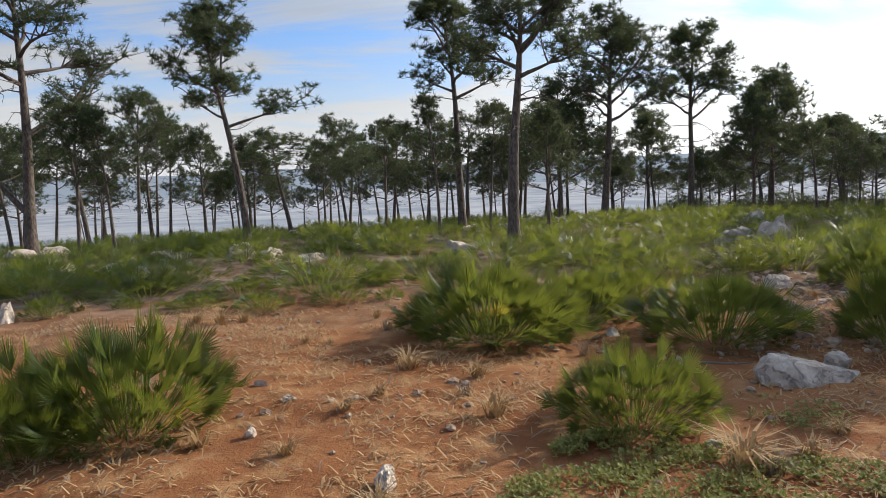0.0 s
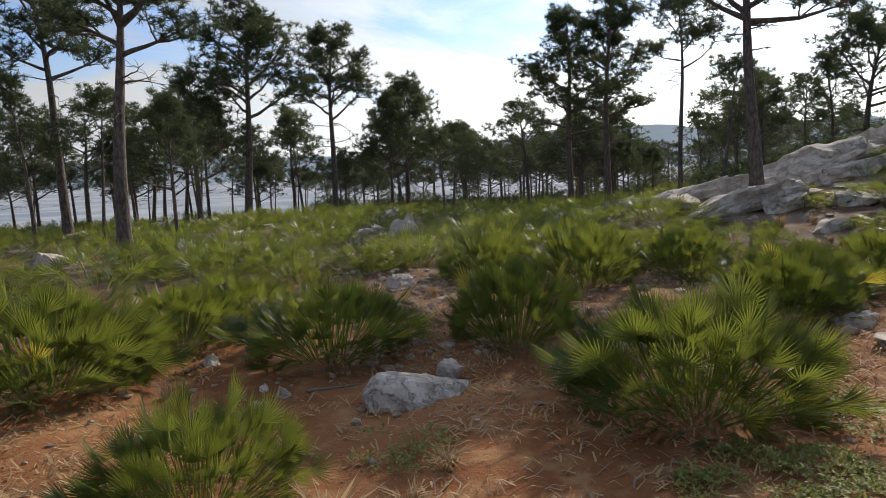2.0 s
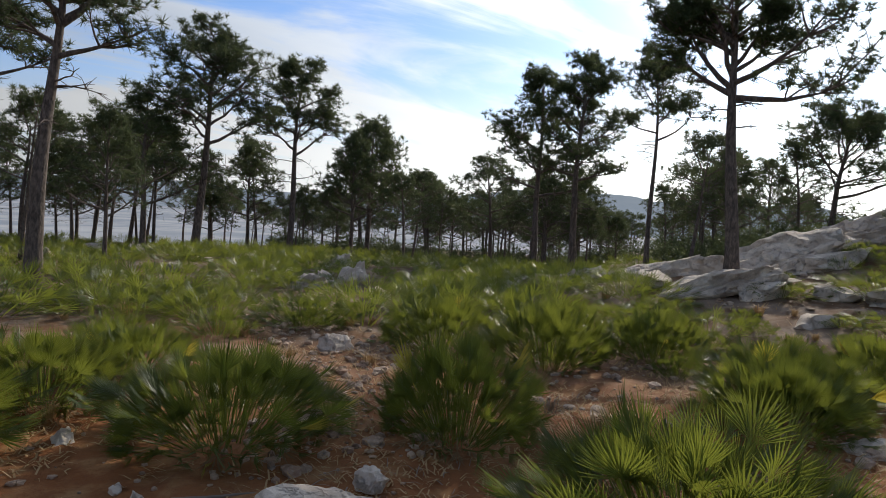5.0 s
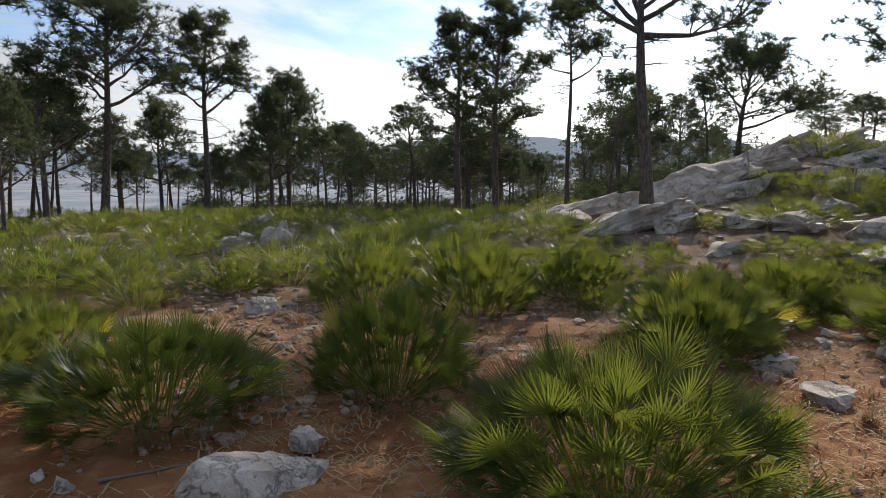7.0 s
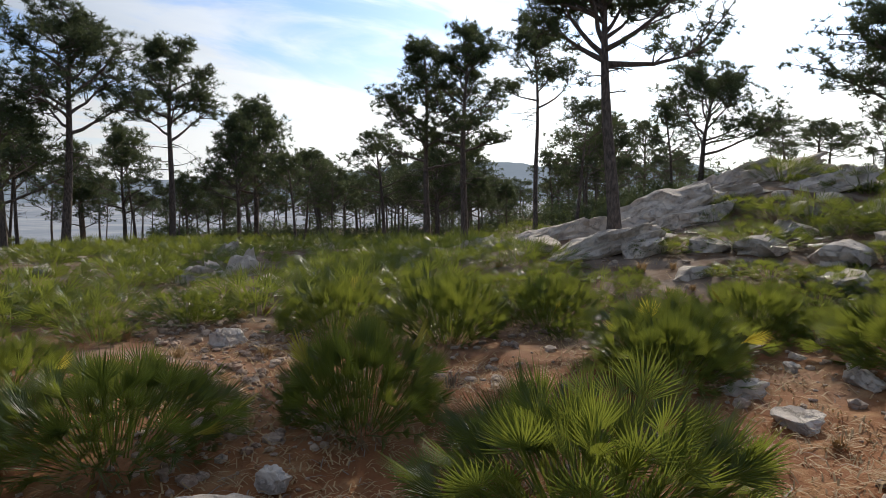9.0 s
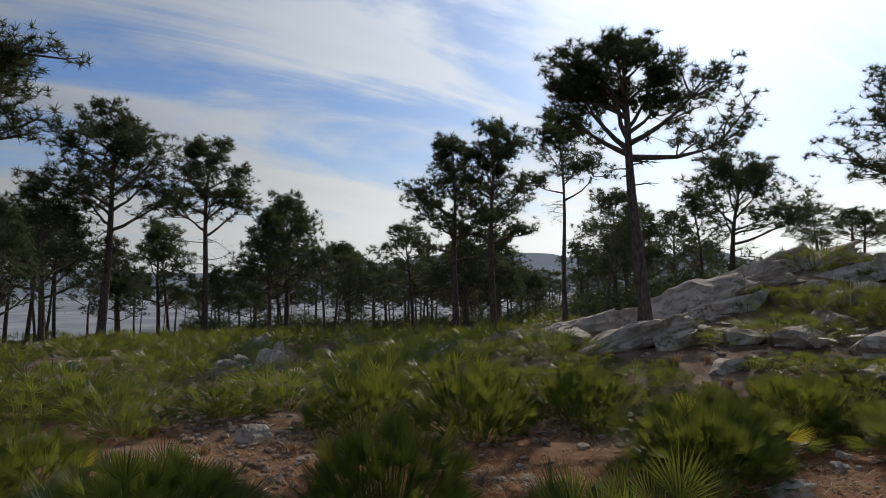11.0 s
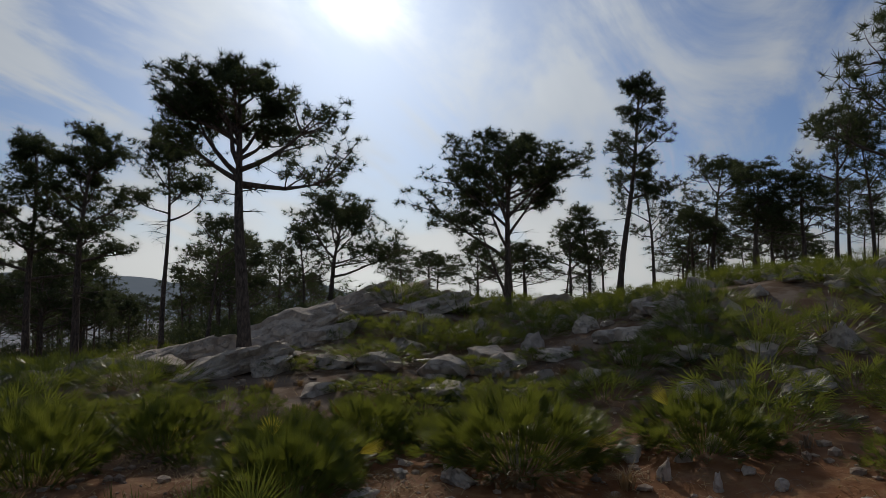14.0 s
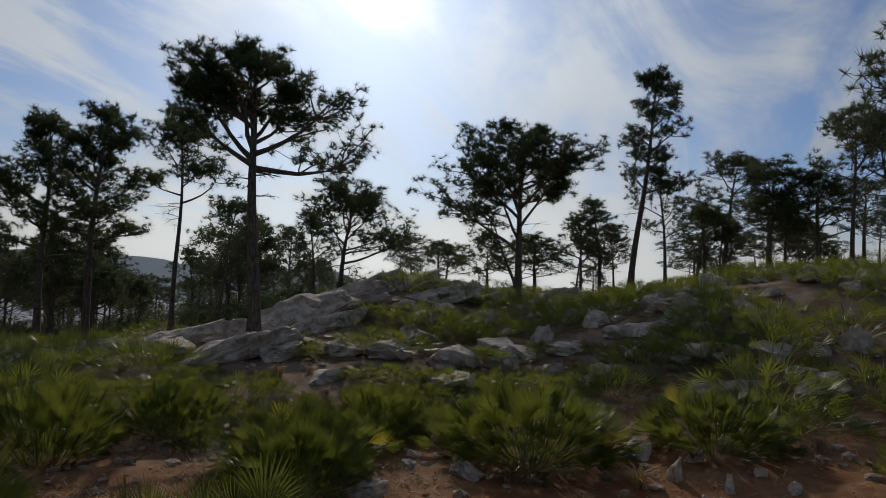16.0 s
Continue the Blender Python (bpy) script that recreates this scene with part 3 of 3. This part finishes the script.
def pine(seed, h, crown_from, radius, thick, lean=(0, 0), limbs=(), auto=9, tufts=1.0, fork=None, dead=4, flat=1.0, needle=0.2, joined=False):
    """A pine: bent trunk, limbs of their own, needle crown, dead twigs under it. limbs: (height, bearing in degrees, length, rise)."""
    r = random.Random(seed)
    base = new("pine_tree")
    top = Vector((lean[0], lean[1], h * 0.93))
    pts, n = [], 10
    for i in range(n + 1):
        t = i / n
        wob = 0.018 * h * math.sin(t * 5 + seed) * t
        pts.append(Vector((top.x * t ** 1.3 + wob, top.y * t + wob * 0.6, top.z * t - 0.15 * (i == 0))))
    v, f = [], []
    tube(v, f, pts, [thick * (1.35 if i == 0 else 1.0) * (1 - 0.78 * (i / n) ** 1.2) for i in range(n + 1)], 9)
    child("trunk", mesh_of("trunk", v, f, BARK, True), base)

    def at_height(z):
        t = min(0.999, z / top.z) * n
        i = int(t)
        return pts[i].lerp(pts[i + 1], t - i)

    plan = list(limbs)
    for i in range(auto):
        t = (i + r.uniform(0.1, 0.8)) / auto
        z = h * (crown_from + (0.93 - crown_from) * t)
        plan.append((z, i * 137.5 + r.uniform(-30, 30), radius * (1.1 - 0.62 * t ** 1.6) * r.uniform(0.75, 1.2), 0.25 + 0.7 * t + r.uniform(-0.1, 0.15)))
    plan.append((h * 0.91, r.uniform(0, 360), radius * 0.4, 1.6))
    cv, cf, av, af, dv, df = [], [], [], [], [], []
    for z, bearing, length, rise in plan:
        a = radians(bearing)
        way = Vector((math.cos(a), math.sin(a), rise))
        start = at_height(z)
        main = grow(r, start, way, length, 5, 0.05, 0.16)
        lv, lf = (av, af) if joined else ([], [])
        rad = thick * min(0.52, 0.28 + 0.16 * length / max(radius, 0.1)) * (1.15 - 0.5 * z / h)
        tube(lv, lf, main, [rad * (1 - 0.16 * i) for i in range(6)], 6)
        ends = [main[-1]]
        for j in range(int(5 + 2.6 * length)):
            i = r.choice((2, 3, 3, 4, 4, 5))
            b = radians(bearing + r.uniform(-95, 95))
            sub = grow(r, main[i], Vector((math.cos(b), math.sin(b), r.uniform(-0.1, 0.9))), length * r.uniform(0.25, 0.5) + 0.12, 3, 0.05, 0.25)
            tube(lv, lf, sub, [rad * 0.4 * (1 - 0.22 * q) for q in range(4)], 4)
            ends += [sub[-1]] if joined else [sub[-1], sub[-2]]
            for _ in range(2):
                twig = grow(r, sub[2], Vector((r.gauss(0, 1), r.gauss(0, 1), r.uniform(-0.1, 0.8))), length * 0.2 + 0.08, 2, 0.1, 0.3)
                tube(lv, lf, twig, [rad * 0.2, rad * 0.15, rad * 0.1], 3)
                ends.append(twig[-1])
        if not joined:
            child("limb", mesh_of("limb", lv, lf, BARK, True), base)
        for e in ends:
            for _ in range(max(1, int(round(3.2 * tufts)))):
                c = e + Vector((r.gauss(0, 0.09), r.gauss(0, 0.09), r.gauss(0.03, 0.06) * flat)) * (needle / 0.2)
                burst(cv, cf, c, r, needle * r.uniform(0.75, 1.15), 20)
    child("crown", mesh_of("crown", cv, cf, NEEDLE), base, None, "dark green tufts of needles")
    for i in range(dead):
        z = h * (crown_from - 0.18 + 0.2 * r.random())
        b = r.uniform(0, 6.28)
        if not joined:
            dv, df = [], []
        main = grow(r, at_height(z), Vector((math.cos(b), math.sin(b), 0.1)), radius * r.uniform(0.4, 0.85), 5, -0.04, 0.22)
        tube(dv, df, main, [thick * 0.13 * (1 - 0.15 * q) for q in range(6)], 4)
        for _ in range(5):
            sub = grow(r, main[r.randrange(2, 5)], Vector((r.gauss(0, 1), r.gauss(0, 1), r.uniform(-0.5, 0.6))), radius * 0.25, 3, -0.05, 0.3)
            tube(dv, df, sub, [thick * 0.06, thick * 0.05, thick * 0.04, thick * 0.03], 3)
        if not joined:
            child("dead_branch", mesh_of("dead_branch", dv, df, BARK, True), base, None, "bare dry branch")
    if joined:
        child("branchwork", mesh_of("branchwork", av, af, BARK, True), base)
        child("deadwood", mesh_of("deadwood", dv, df, BARK, True), base, None, "bare dry branches")
    return base


def stand(ob, x, y, turn, label, group="", s=(1, 1, 1)):
    ob.matrix_basis = pose(x, y, ground_z(x, y) - 0.03, 0, 0, turn) @ Matrix.Diagonal((*s, 1))
    return tagged(ob, label, "pine tree", group)


def facing(x, y):
    """The turn at which a tree's own x runs to the right as seen from the clearing."""
    return -math.degrees(math.atan2(x - HX, y - HY))


PINES_MID = [
    (-9.7, 17.9, 3.88, 0.79), (-8.77, 17.91, 3.74, 0.49), (-12, 26.48, 5.95, 1.31), (-10.42, 29.49, 4.61, 0.86),
    (-6.67, 29.41, 4.39, 1.91), (-5.41, 30.82, 4.02, 0.84), (-1.8, 20.85, 3.39, 0.61), (-0.13, 19.16, 3.81, 0.8),
    (1.26, 18.94, 3.53, 0.63), (2.82, 18.37, 3.23, 0.63), (11.8, 37.98, 5.72, 1.35), (16.42, 35.98, 5.33, 0.6),
    (17.83, 36.98, 7.26, 1.57), (26.94, 46.03, 6.21, 2.49),
]
PINES_MID += [

    (17.54, 14.77, 3.87, 1.08), (16.58, 34.38, 6.72, 1.69), (24.7, 42.05, 5.47, 2.01), (30.19, 42.88, 4.65, 1.71),
    (31.53, 13.37, 2.26, 1.16), (29.33, 3.05, 4.76, 1.18), (30.97, 0.97, 5.01, 1.69), (31.46, -0.82, 3.12, 1.54),
    (30.86, 8.58, 2.54, 1.37), (30.41, 6.5, 3.29, 0.97), (25.74, -2.62, 4.95, 0.93), (26.05, -3.73, 4.63, 0.73),
    (24.05, -4.17, 5.68, 1.12), (21.96, -4.14, 7.65, 1.12),
]

# the tall pine on the rocky rise: fork, one arm reaching far to one side
def hero(x, y, label, **kw):
    return stand(pine(**kw), x, y, facing(x, y), label)


hero(11.89, 9.37, "tall forked pine with one long side arm on the rise", seed=3, h=5.5, crown_from=0.66, radius=0.9, thick=0.13, lean=(-0.42, 0.2),
     limbs=((3.25, 8, 2.3, -0.02), (3.3, 168, 1.35, 0.55), (3.4, 185, 1.5, 0.95), (3.6, 175, 1.45, 1.5), (3.8, 60, 1.0, 1.0), (3.5, -10, 1.75, 0.08), (4.0, 190, 1.2, 0.8), (4.3, 170, 1.0, 0.7), (4.2, 200, 1.2, 0.6), (4.3, 20, 0.8, 1.1)), auto=5, tufts=1.5, dead=6, needle=0.15)
hero(1.47, 14.53, "tall dark pine with a leaning upper trunk and wide crown", seed=4, h=5.87, crown_from=0.62, radius=1.15, thick=0.14, lean=(0.25, 0.1),
     limbs=((4.2, 10, 1.9, 0.5), (4.6, 25, 1.5, 0.5), (4.4, 170, 1.0, 0.7)), auto=9, dead=6, needle=0.16)
hero(0.53, 19.93, "slender dark pine with a dense tall crown", seed=5, h=6.87, crown_from=0.55, radius=1.25, thick=0.12, lean=(-0.3, 0.1), auto=14, dead=5, needle=0.18)
hero(-11.04, 17.99, "tall pine with several stems and a wide crown", seed=6, h=7.91, crown_from=0.6, radius=1.9, thick=0.16, lean=(0.3, 0),
     limbs=((3.3, 15, 3.3, 0.55), (1.2, 170, 3.0, 1.9), (4.6, 200, 2.0, 0.6)), auto=11, dead=4, needle=0.2)
hero(-5.41, 18.53, "slim pine with a bent trunk and open crown", seed=7, h=6.14, crown_from=0.52, radius=1.5, thick=0.11, lean=(-0.65, 0), auto=12, dead=4, needle=0.18)
hero(22.45, 7.23, "multi-stemmed spreading pine with a broad flat crown", seed=8, h=5.2, crown_from=0.6, radius=1.9, thick=0.13, lean=(0.1, 0),
     limbs=((1.6, 165, 2.8, 0.75), (2.0, 150, 2.3, 1.0), (2.4, 20, 2.3, 1.0), (0.3, 175, 2.4, 4.0), (2.7, 172, 2.3, 1.0), (3.0, 8, 2.4, 0.75), (3.3, 168, 2.3, 0.75), (2.8, 90, 1.8, 1.0), (2.8, 270, 1.8, 1.0), (3.6, 15, 2.0, 0.6)), auto=9, tufts=1.2, dead=4, needle=0.2)
hero(18.26, 20.49, "tall straight pine with a dense layered crown", seed=9, h=8.02, crown_from=0.42, radius=1.5, thick=0.14, auto=17, dead=7, needle=0.21)
hero(17.84, 22.08, "tall straight pine with drooping lower branches", seed=10, h=7.61, crown_from=0.38, radius=1.6, thick=0.13, lean=(-0.2, 0), auto=16, dead=6, needle=0.21)
hero(17.33, 16.16, "thin pine with a small crown and bare lower stem", seed=11, h=6.54, crown_from=0.6, radius=1.2, thick=0.085, lean=(-0.1, 0), auto=10, dead=8, needle=0.18)
hero(28.95, 4.35, "tall leaning pine with sparse uneven crown", seed=12, h=9.01, crown_from=0.42, radius=1.25, thick=0.13, lean=(1.0, 0), auto=14, tufts=0.9, dead=5, needle=0.2)
hero(6.81, 28.93, "tall pine with a leaning trunk and wide dark crown", seed=13, h=8.45, crown_from=0.5, radius=2.1, thick=0.17, lean=(0.6, 0), auto=16, dead=5, needle=0.23)
hero(11.22, 30.96, "tall pine with an open upper crown", seed=14, h=8.52, crown_from=0.52, radius=1.75, thick=0.15, lean=(0.2, 0), auto=15, dead=6, needle=0.22)
hero(23.4, 14.11, "low spreading pine with many bare twigs, behind the rocks", seed=15, h=3.83, crown_from=0.35, radius=2.1, thick=0.11, lean=(0.3, 0), auto=13, dead=9, needle=0.2)

# younger and farther pines: a few kinds, repeated
KINDS = [pine(30, 5.0, 0.50, 1.25, 0.09, (0.2, 0), auto=11, dead=4, tufts=0.65, joined=True, needle=0.2), pine(31, 5.0, 0.42, 1.2, 0.085, (-0.3, 0.1), auto=12, dead=5, tufts=0.65, joined=True, needle=0.2),
         pine(32, 5.0, 0.6, 1.3, 0.08, (0.5, 0), auto=9, dead=5, tufts=0.65, joined=True, needle=0.2), pine(33, 5.0, 0.3, 1.45, 0.10, (0, 0), auto=15, dead=2, tufts=0.65, joined=True, needle=0.22),
         pine(34, 5.0, 0.55, 1.1, 0.075, (-0.5, 0), auto=10, dead=6, tufts=0.65, joined=True, needle=0.19), pine(35, 5.0, 0.48, 1.5, 0.09, (0.1, 0.2), auto=12, dead=7, tufts=0.65, joined=True, needle=0.2)]
started = set()


def put_pine(i, k, x, y, h, w, label, group):
    ob = KINDS[k]
    s = (w / 1.35, w / 1.35, h / 5.0)
    turn = facing(x, y) + (i * 53) % 40
    if k in started:
        ob = copy_thing(ob, Matrix.Identity(4))
    started.add(k)
    stand(ob, x, y, turn, label, group, s)


for i, (x, y, h, w) in enumerate(PINES_MID):
    put_pine(i, (3 if h < 4 and x > 20 else i % 6), x, y, h, max(w, 0.22 * h), "dark green pine standing in the open wood", "pines of the wood")
rng = random.Random(17)
planted = [(x, y) for x, y, h, w in PINES_MID]
for i in range(420):
    deg = rng.uniform(-44, 60)
    lo, hi = (27, 46) if deg < 12 else (30, 66) if deg < 44 else (24, 60)
    r = rng.uniform(lo, hi)
    x, y = HX + r * math.sin(radians(deg)), HY + r * math.cos(radians(deg))
    if len(planted) > 200:
        break
    if any((x - p) ** 2 + (y - q) ** 2 < 3.2 for p, q in planted) or (deg < 12 and rng.random() < 0.3):
        continue
    planted.append((x, y))
    h = rng.uniform(2.6, 5.8) if deg < 44 else rng.uniform(2.2, 4.2)
    put_pine(i, rng.randrange(6) if deg < 30 else rng.choice((1, 3, 3, 5)), x, y, h, h * rng.uniform(0.22, 0.34), "slender pine in the far wood", "far pines")
for i in range(26):
    deg = rng.uniform(66, 104)
    r = rng.uniform(29, 44)
    x, y = HX + r * math.sin(radians(deg)), HY + r * math.cos(radians(deg))
    h = rng.uniform(1.8, 3.6)
    put_pine(i, rng.randrange(6), x, y, h, h * rng.uniform(0.3, 0.45), "low pine behind the crest", "pines behind the crest")

for i in range(8):
    deg = rng.uniform(80, 104)
    r = rng.uniform(25, 33)
    x, y = HX + r * math.sin(radians(deg)), HY + r * math.cos(radians(deg))
    h = rng.uniform(2.8, 4.6)
    put_pine(i, rng.randrange(6), x, y, h, h * rng.uniform(0.27, 0.4), "dark bushy pine on the crest of the slope", "pines behind the crest")

# low thicket under the far trees
def thicket(n, seed, bearings, far, tall):
    r = random.Random(seed)
    v, f = [], []
    for _ in range(n):
        a, d = radians(r.uniform(*bearings)), r.uniform(*far)
        x, y = HX + d * math.sin(a), HY + d * math.cos(a)
        g, h, w = ground_z(x, y), r.uniform(*tall), r.uniform(0.5, 1.2)
        for _ in range(34):
            u, b, t = math.sqrt(r.random()) * w, r.uniform(0, 6.28), r.random()
            burst(v, f, Vector((x + u * math.cos(b), y + u * math.sin(b), g + h * t * (1 - 0.5 * u / w))), r, 0.3, 9)
    tagged(new("thicket", mesh_of("thicket", v, f, NEEDLE)), "dark low thicket beneath the far pines", "thicket", kind="stuff")


thicket(230, 81, (17, 58), (36, 62), (0.7, 2.2))
thicket(60, 82, (50, 66), (22, 34), (0.5, 1.5))

# ---- dry grass, straw, herbs and pebbles ----
def ground_top(x, y):
    q, r = Vector((x, y, 0)), math.hypot(x - HX, y - HY)
    return ground_z(x, y) + (0.05 * noise.noise(q * 0.9) + 0.028 * noise.noise(q * 3.1) + 0.014 * noise.noise(q * 8.7)) * min(1, 0.3 + r / 6)


def litter_patch(n, mat, name, label, category, box, blade, lie, wide=0.006, seed=1, thresh=-0.1):
    """Loose blades over a stretch of ground, thick in drifts."""
    r = random.Random(seed)
    v, f = [], []
    x0, x1, y0, y1 = box
    while len(f) < n:
        x, y = r.uniform(x0, x1), r.uniform(y0, y1)
        if noise.noise(Vector((x, y, seed)) * 0.9) + 0.5 * noise.noise(Vector((x, y, seed)) * 3.0) < thresh + r.uniform(-0.2, 0.2):
            continue
        p = Vector((x, y, ground_top(x, y) + 0.004))
        a, up = r.uniform(0, 6.28), r.uniform(*lie)
        way = Vector((math.cos(a) * math.cos(up), math.sin(a) * math.cos(up), math.sin(up)))
        side = Vector((-math.sin(a), math.cos(a), 0)) * wide * r.uniform(0.6, 1.4)
        length = blade * r.uniform(0.4, 1.3)
        b = len(v)
        mid = p + way * length * 0.55 + Vector((0, 0, 0.01))
        v.extend((p - side, p + side, mid + side * 0.8, mid - side * 0.8, p + way * length + Vector((r.gauss(0, 0.02), r.gauss(0, 0.02), -0.25 * length * math.sin(up)))))
        f.extend(((b, b + 1, b + 2, b + 3), (b + 3, b + 2, b + 4)))
    tagged(new(name, mesh_of(name, v, f, mat)), label, category, kind="stuff")


litter_patch(52000, STRAW, "straw_litter", "dry straw and dead grass scattered over the earth", "dry grass", (-6, 7.5, 0.8, 9), 0.1, (0.0, 0.5), 0.005, 3, -0.12)
litter_patch(9000, STRAW, "straw_litter", "dry grass between the stones of the slope", "dry grass", (5, 15, -4, 12), 0.14, (0.0, 0.6), 0.006, 9, 0.0)
litter_patch(3500, GREY_TWIG, "twig_litter", "grey dry twigs lying on the earth", "twigs", (-5, 9, 1, 10), 0.16, (0.0, 0.25), 0.004, 6, 0.1)


def tuft(name, seed, n, height, mat, droop=0.5, wide=0.006, spread=0.08):
    r = random.Random(seed)
    v, f = [], []
    for _ in range(n):
        a, u = r.uniform(0, 6.28), r.random()
        p = Vector((math.cos(a), math.sin(a), 0)) * spread * r.random()
        out = Vector((math.cos(a + r.gauss(0, 0.4)), math.sin(a + r.gauss(0, 0.4)), 0))
        length = height * r.uniform(0.5, 1.1)
        side = Vector((-out.y, out.x, 0)) * wide
        m1 = p + Vector((0, 0, length * 0.6)) + out * length * 0.3 * droop
        m2 = p + Vector((0, 0, length * (1.0 - 0.6 * droop * u))) + out * length * (0.3 + 0.8 * droop)
        b = len(v)
        v.extend((p - side, p + side, m1 + side, m1 - side, m2))
        f.extend(((b, b + 1, b + 2, b + 3), (b + 3, b + 2, b + 4)))
    return mesh_of(name, v, f, mat)


TUFTS = [tuft("grass_tuft", 20 + i, 70, 0.2 + 0.04 * i, STRAW, 0.75) for i in range(4)]
TUFTS += [tuft("grass_tuft", 30, 46, 0.26, GREY_TWIG, 0.55, 0.004)]


DRY_TUFTS = [(0.35, 6.2, 1.1), (-0.35, 5.6, 1.2), (0.2, 5.3, 0.9), (0.28, 4.4, 1.0), (0.1, 4.9, 0.8), (-0.75, 4.6, 0.8), (-0.55, 4.9, 0.7), (-1.0, 3.9, 0.7),
             (1.55, 3.5, 1.2), (1.65, 3.4, 1.0), (1.95, 3.6, 1.0), (2.3, 3.9, 0.7), (-1.6, 4.1, 0.8), (-0.4, 3.2, 0.7), (1.2, 6.0, 0.9), (1.9, 6.4, 0.8), (-2.6, 7.3, 0.8), (5.4, 3.0, 0.8), (6.8, 2.7, 1.0)]
HERBS = [(1.05, 3.75, 0.5, 0.3, 1500), (0.75, 3.2, 0.6, 0.35, 1600), (1.75, 3.25, 0.5, 0.35, 1100), (3.5, 2.9, 0.55, 0.4, 2200), (4.6, 3.3, 0.4, 0.5, 900), (0.0, 7.2, 0.7, 0.3, 900), (2.2, 4.2, 0.3, 0.3, 400)]

for i, (x, y, s) in enumerate(DRY_TUFTS):
    ob = new("grass_tuft", TUFTS[i % 5])
    ob.matrix_basis = pose(x, y, ground_top(x, y) - 0.01, 0, 0, i * 61) @ Matrix.Diagonal((s * 0.8, s * 0.8, s * 0.7, 1))
    tagged(ob, "drooping tuft of dry straw-coloured grass", "dry grass", "dry grass tufts")
rng = random.Random(21)
for i in range(130):
    a, r = radians(rng.uniform(-50, 108)), rng.uniform(4.5, 13)
    x, y = HX + r * math.sin(a), HY + r * math.cos(a)
    ob = new("grass_tuft", TUFTS[i % 5])
    s = rng.uniform(0.4, 0.8)
    ob.matrix_basis = pose(x, y, ground_top(x, y) - 0.01, 0, 0, i * 61) @ Matrix.Diagonal((s, s, s, 1))
    tagged(ob, "small dry grass tuft among the palms", "dry grass", "dry grass tufts")


def herb_patch(x, y, rx, ry, n, seed, mat=HERB, height=0.09, label="low yellow-green leafy herb mat on the earth"):
    r = random.Random(seed)
    v, f = [], []
    for _ in range(n):
        a, u = r.uniform(0, 6.28), math.sqrt(r.random())
        px, py = x + rx * u * math.cos(a), y + ry * u * math.sin(a)
        if noise.noise(Vector((px * 4, py * 4, seed))) < r.uniform(-0.3, 0.3):
            continue
        g = ground_top(px, py)
        top = height * r.uniform(0.2, 1.0) * (1.1 - 0.7 * u)
        c = Vector((px, py, g + top))
        for _ in range(5):
            w = Vector((r.gauss(0, 1), r.gauss(0, 1), r.uniform(0.1, 1.0))).normalized()
            sd = w.cross(Vector((0, 0, 1))).normalized() * 0.006
            b = len(v)
            L = r.uniform(0.016, 0.034)
            v.extend((c, c + w * L * 0.5 + sd, c + w * L, c + w * L * 0.5 - sd))
            f.append((b, b + 1, b + 2, b + 3))
    tagged(new("herb_patch", mesh_of("herb_patch", v, f, mat)), label, "herbs", kind="stuff")


for i, (x, y, rx, ry, n) in enumerate(HERBS):
    herb_patch(x, y, rx, ry, n, i + 1)


def pebbles(n, box, sizes, seed, label, track=False):
    r = random.Random(seed)
    bm = bmesh.new()
    bmesh.ops.create_icosphere(bm, subdivisions=1, radius=1.0)
    vs = [v.co.copy() for v in bm.verts]
    fs = [tuple(v.index for v in q.verts) for q in bm.faces]
    bm.free()
    verts, faces = [], []
    x0, x1, y0, y1 = box
    made = 0
    while made < n:
        x, y = r.uniform(x0, x1), r.uniform(y0, y1)
        if track and not on_path(x, y):
            continue
        if not track and noise.noise(Vector((x, y, seed)) * 0.8) < r.uniform(-0.5, 0.45):
            continue
        made += 1
        s = sizes[0] + (sizes[1] - sizes[0]) * r.random() ** 3
        g = ground_top(x, y)
        b = len(verts)
        k = Vector((r.uniform(0.7, 1.3), r.uniform(0.7, 1.3), r.uniform(0.4, 0.8))) * s
        for p in vs:
            q = p * (1 + r.uniform(-0.22, 0.22))
            verts.append(Vector((x + q.x * k.x, y + q.y * k.y, g + 0.2 * s + q.z * k.z)))
        faces.extend(tuple(b + i for i in t) for t in fs)
    tagged(new("pebbles", mesh_of("pebbles", verts, faces, RUBBLE)), label, "pebbles", kind="stuff")


pebbles(900, (-5, 8, 1, 9), (0.008, 0.045), 2, "small pale stones strewn on red earth")
pebbles(1500, (4.5, 14, -4, 9), (0.012, 0.075), 4, "broken pale stones on the slope")
pebbles(1300, (2, 8, 5.5, 15.5), (0.012, 0.07), 8, "pale rubble of a stony track", True)

v, f = [], []
tube(v, f, grow(random.Random(3), Vector((2.05, 5.45, 0.05)), Vector((1, -0.25, 0.02)), 0.5, 6, 0, 0.12), [0.012, 0.011, 0.01, 0.009, 0.008, 0.006, 0.004], 6)
stick = new("stick", mesh_of("stick", v, f, GREY_TWIG, True))
stick.location.z = ground_top(2.3, 5.4) - 0.03
tagged(stick, "grey dry stick lying on the earth", "stick")
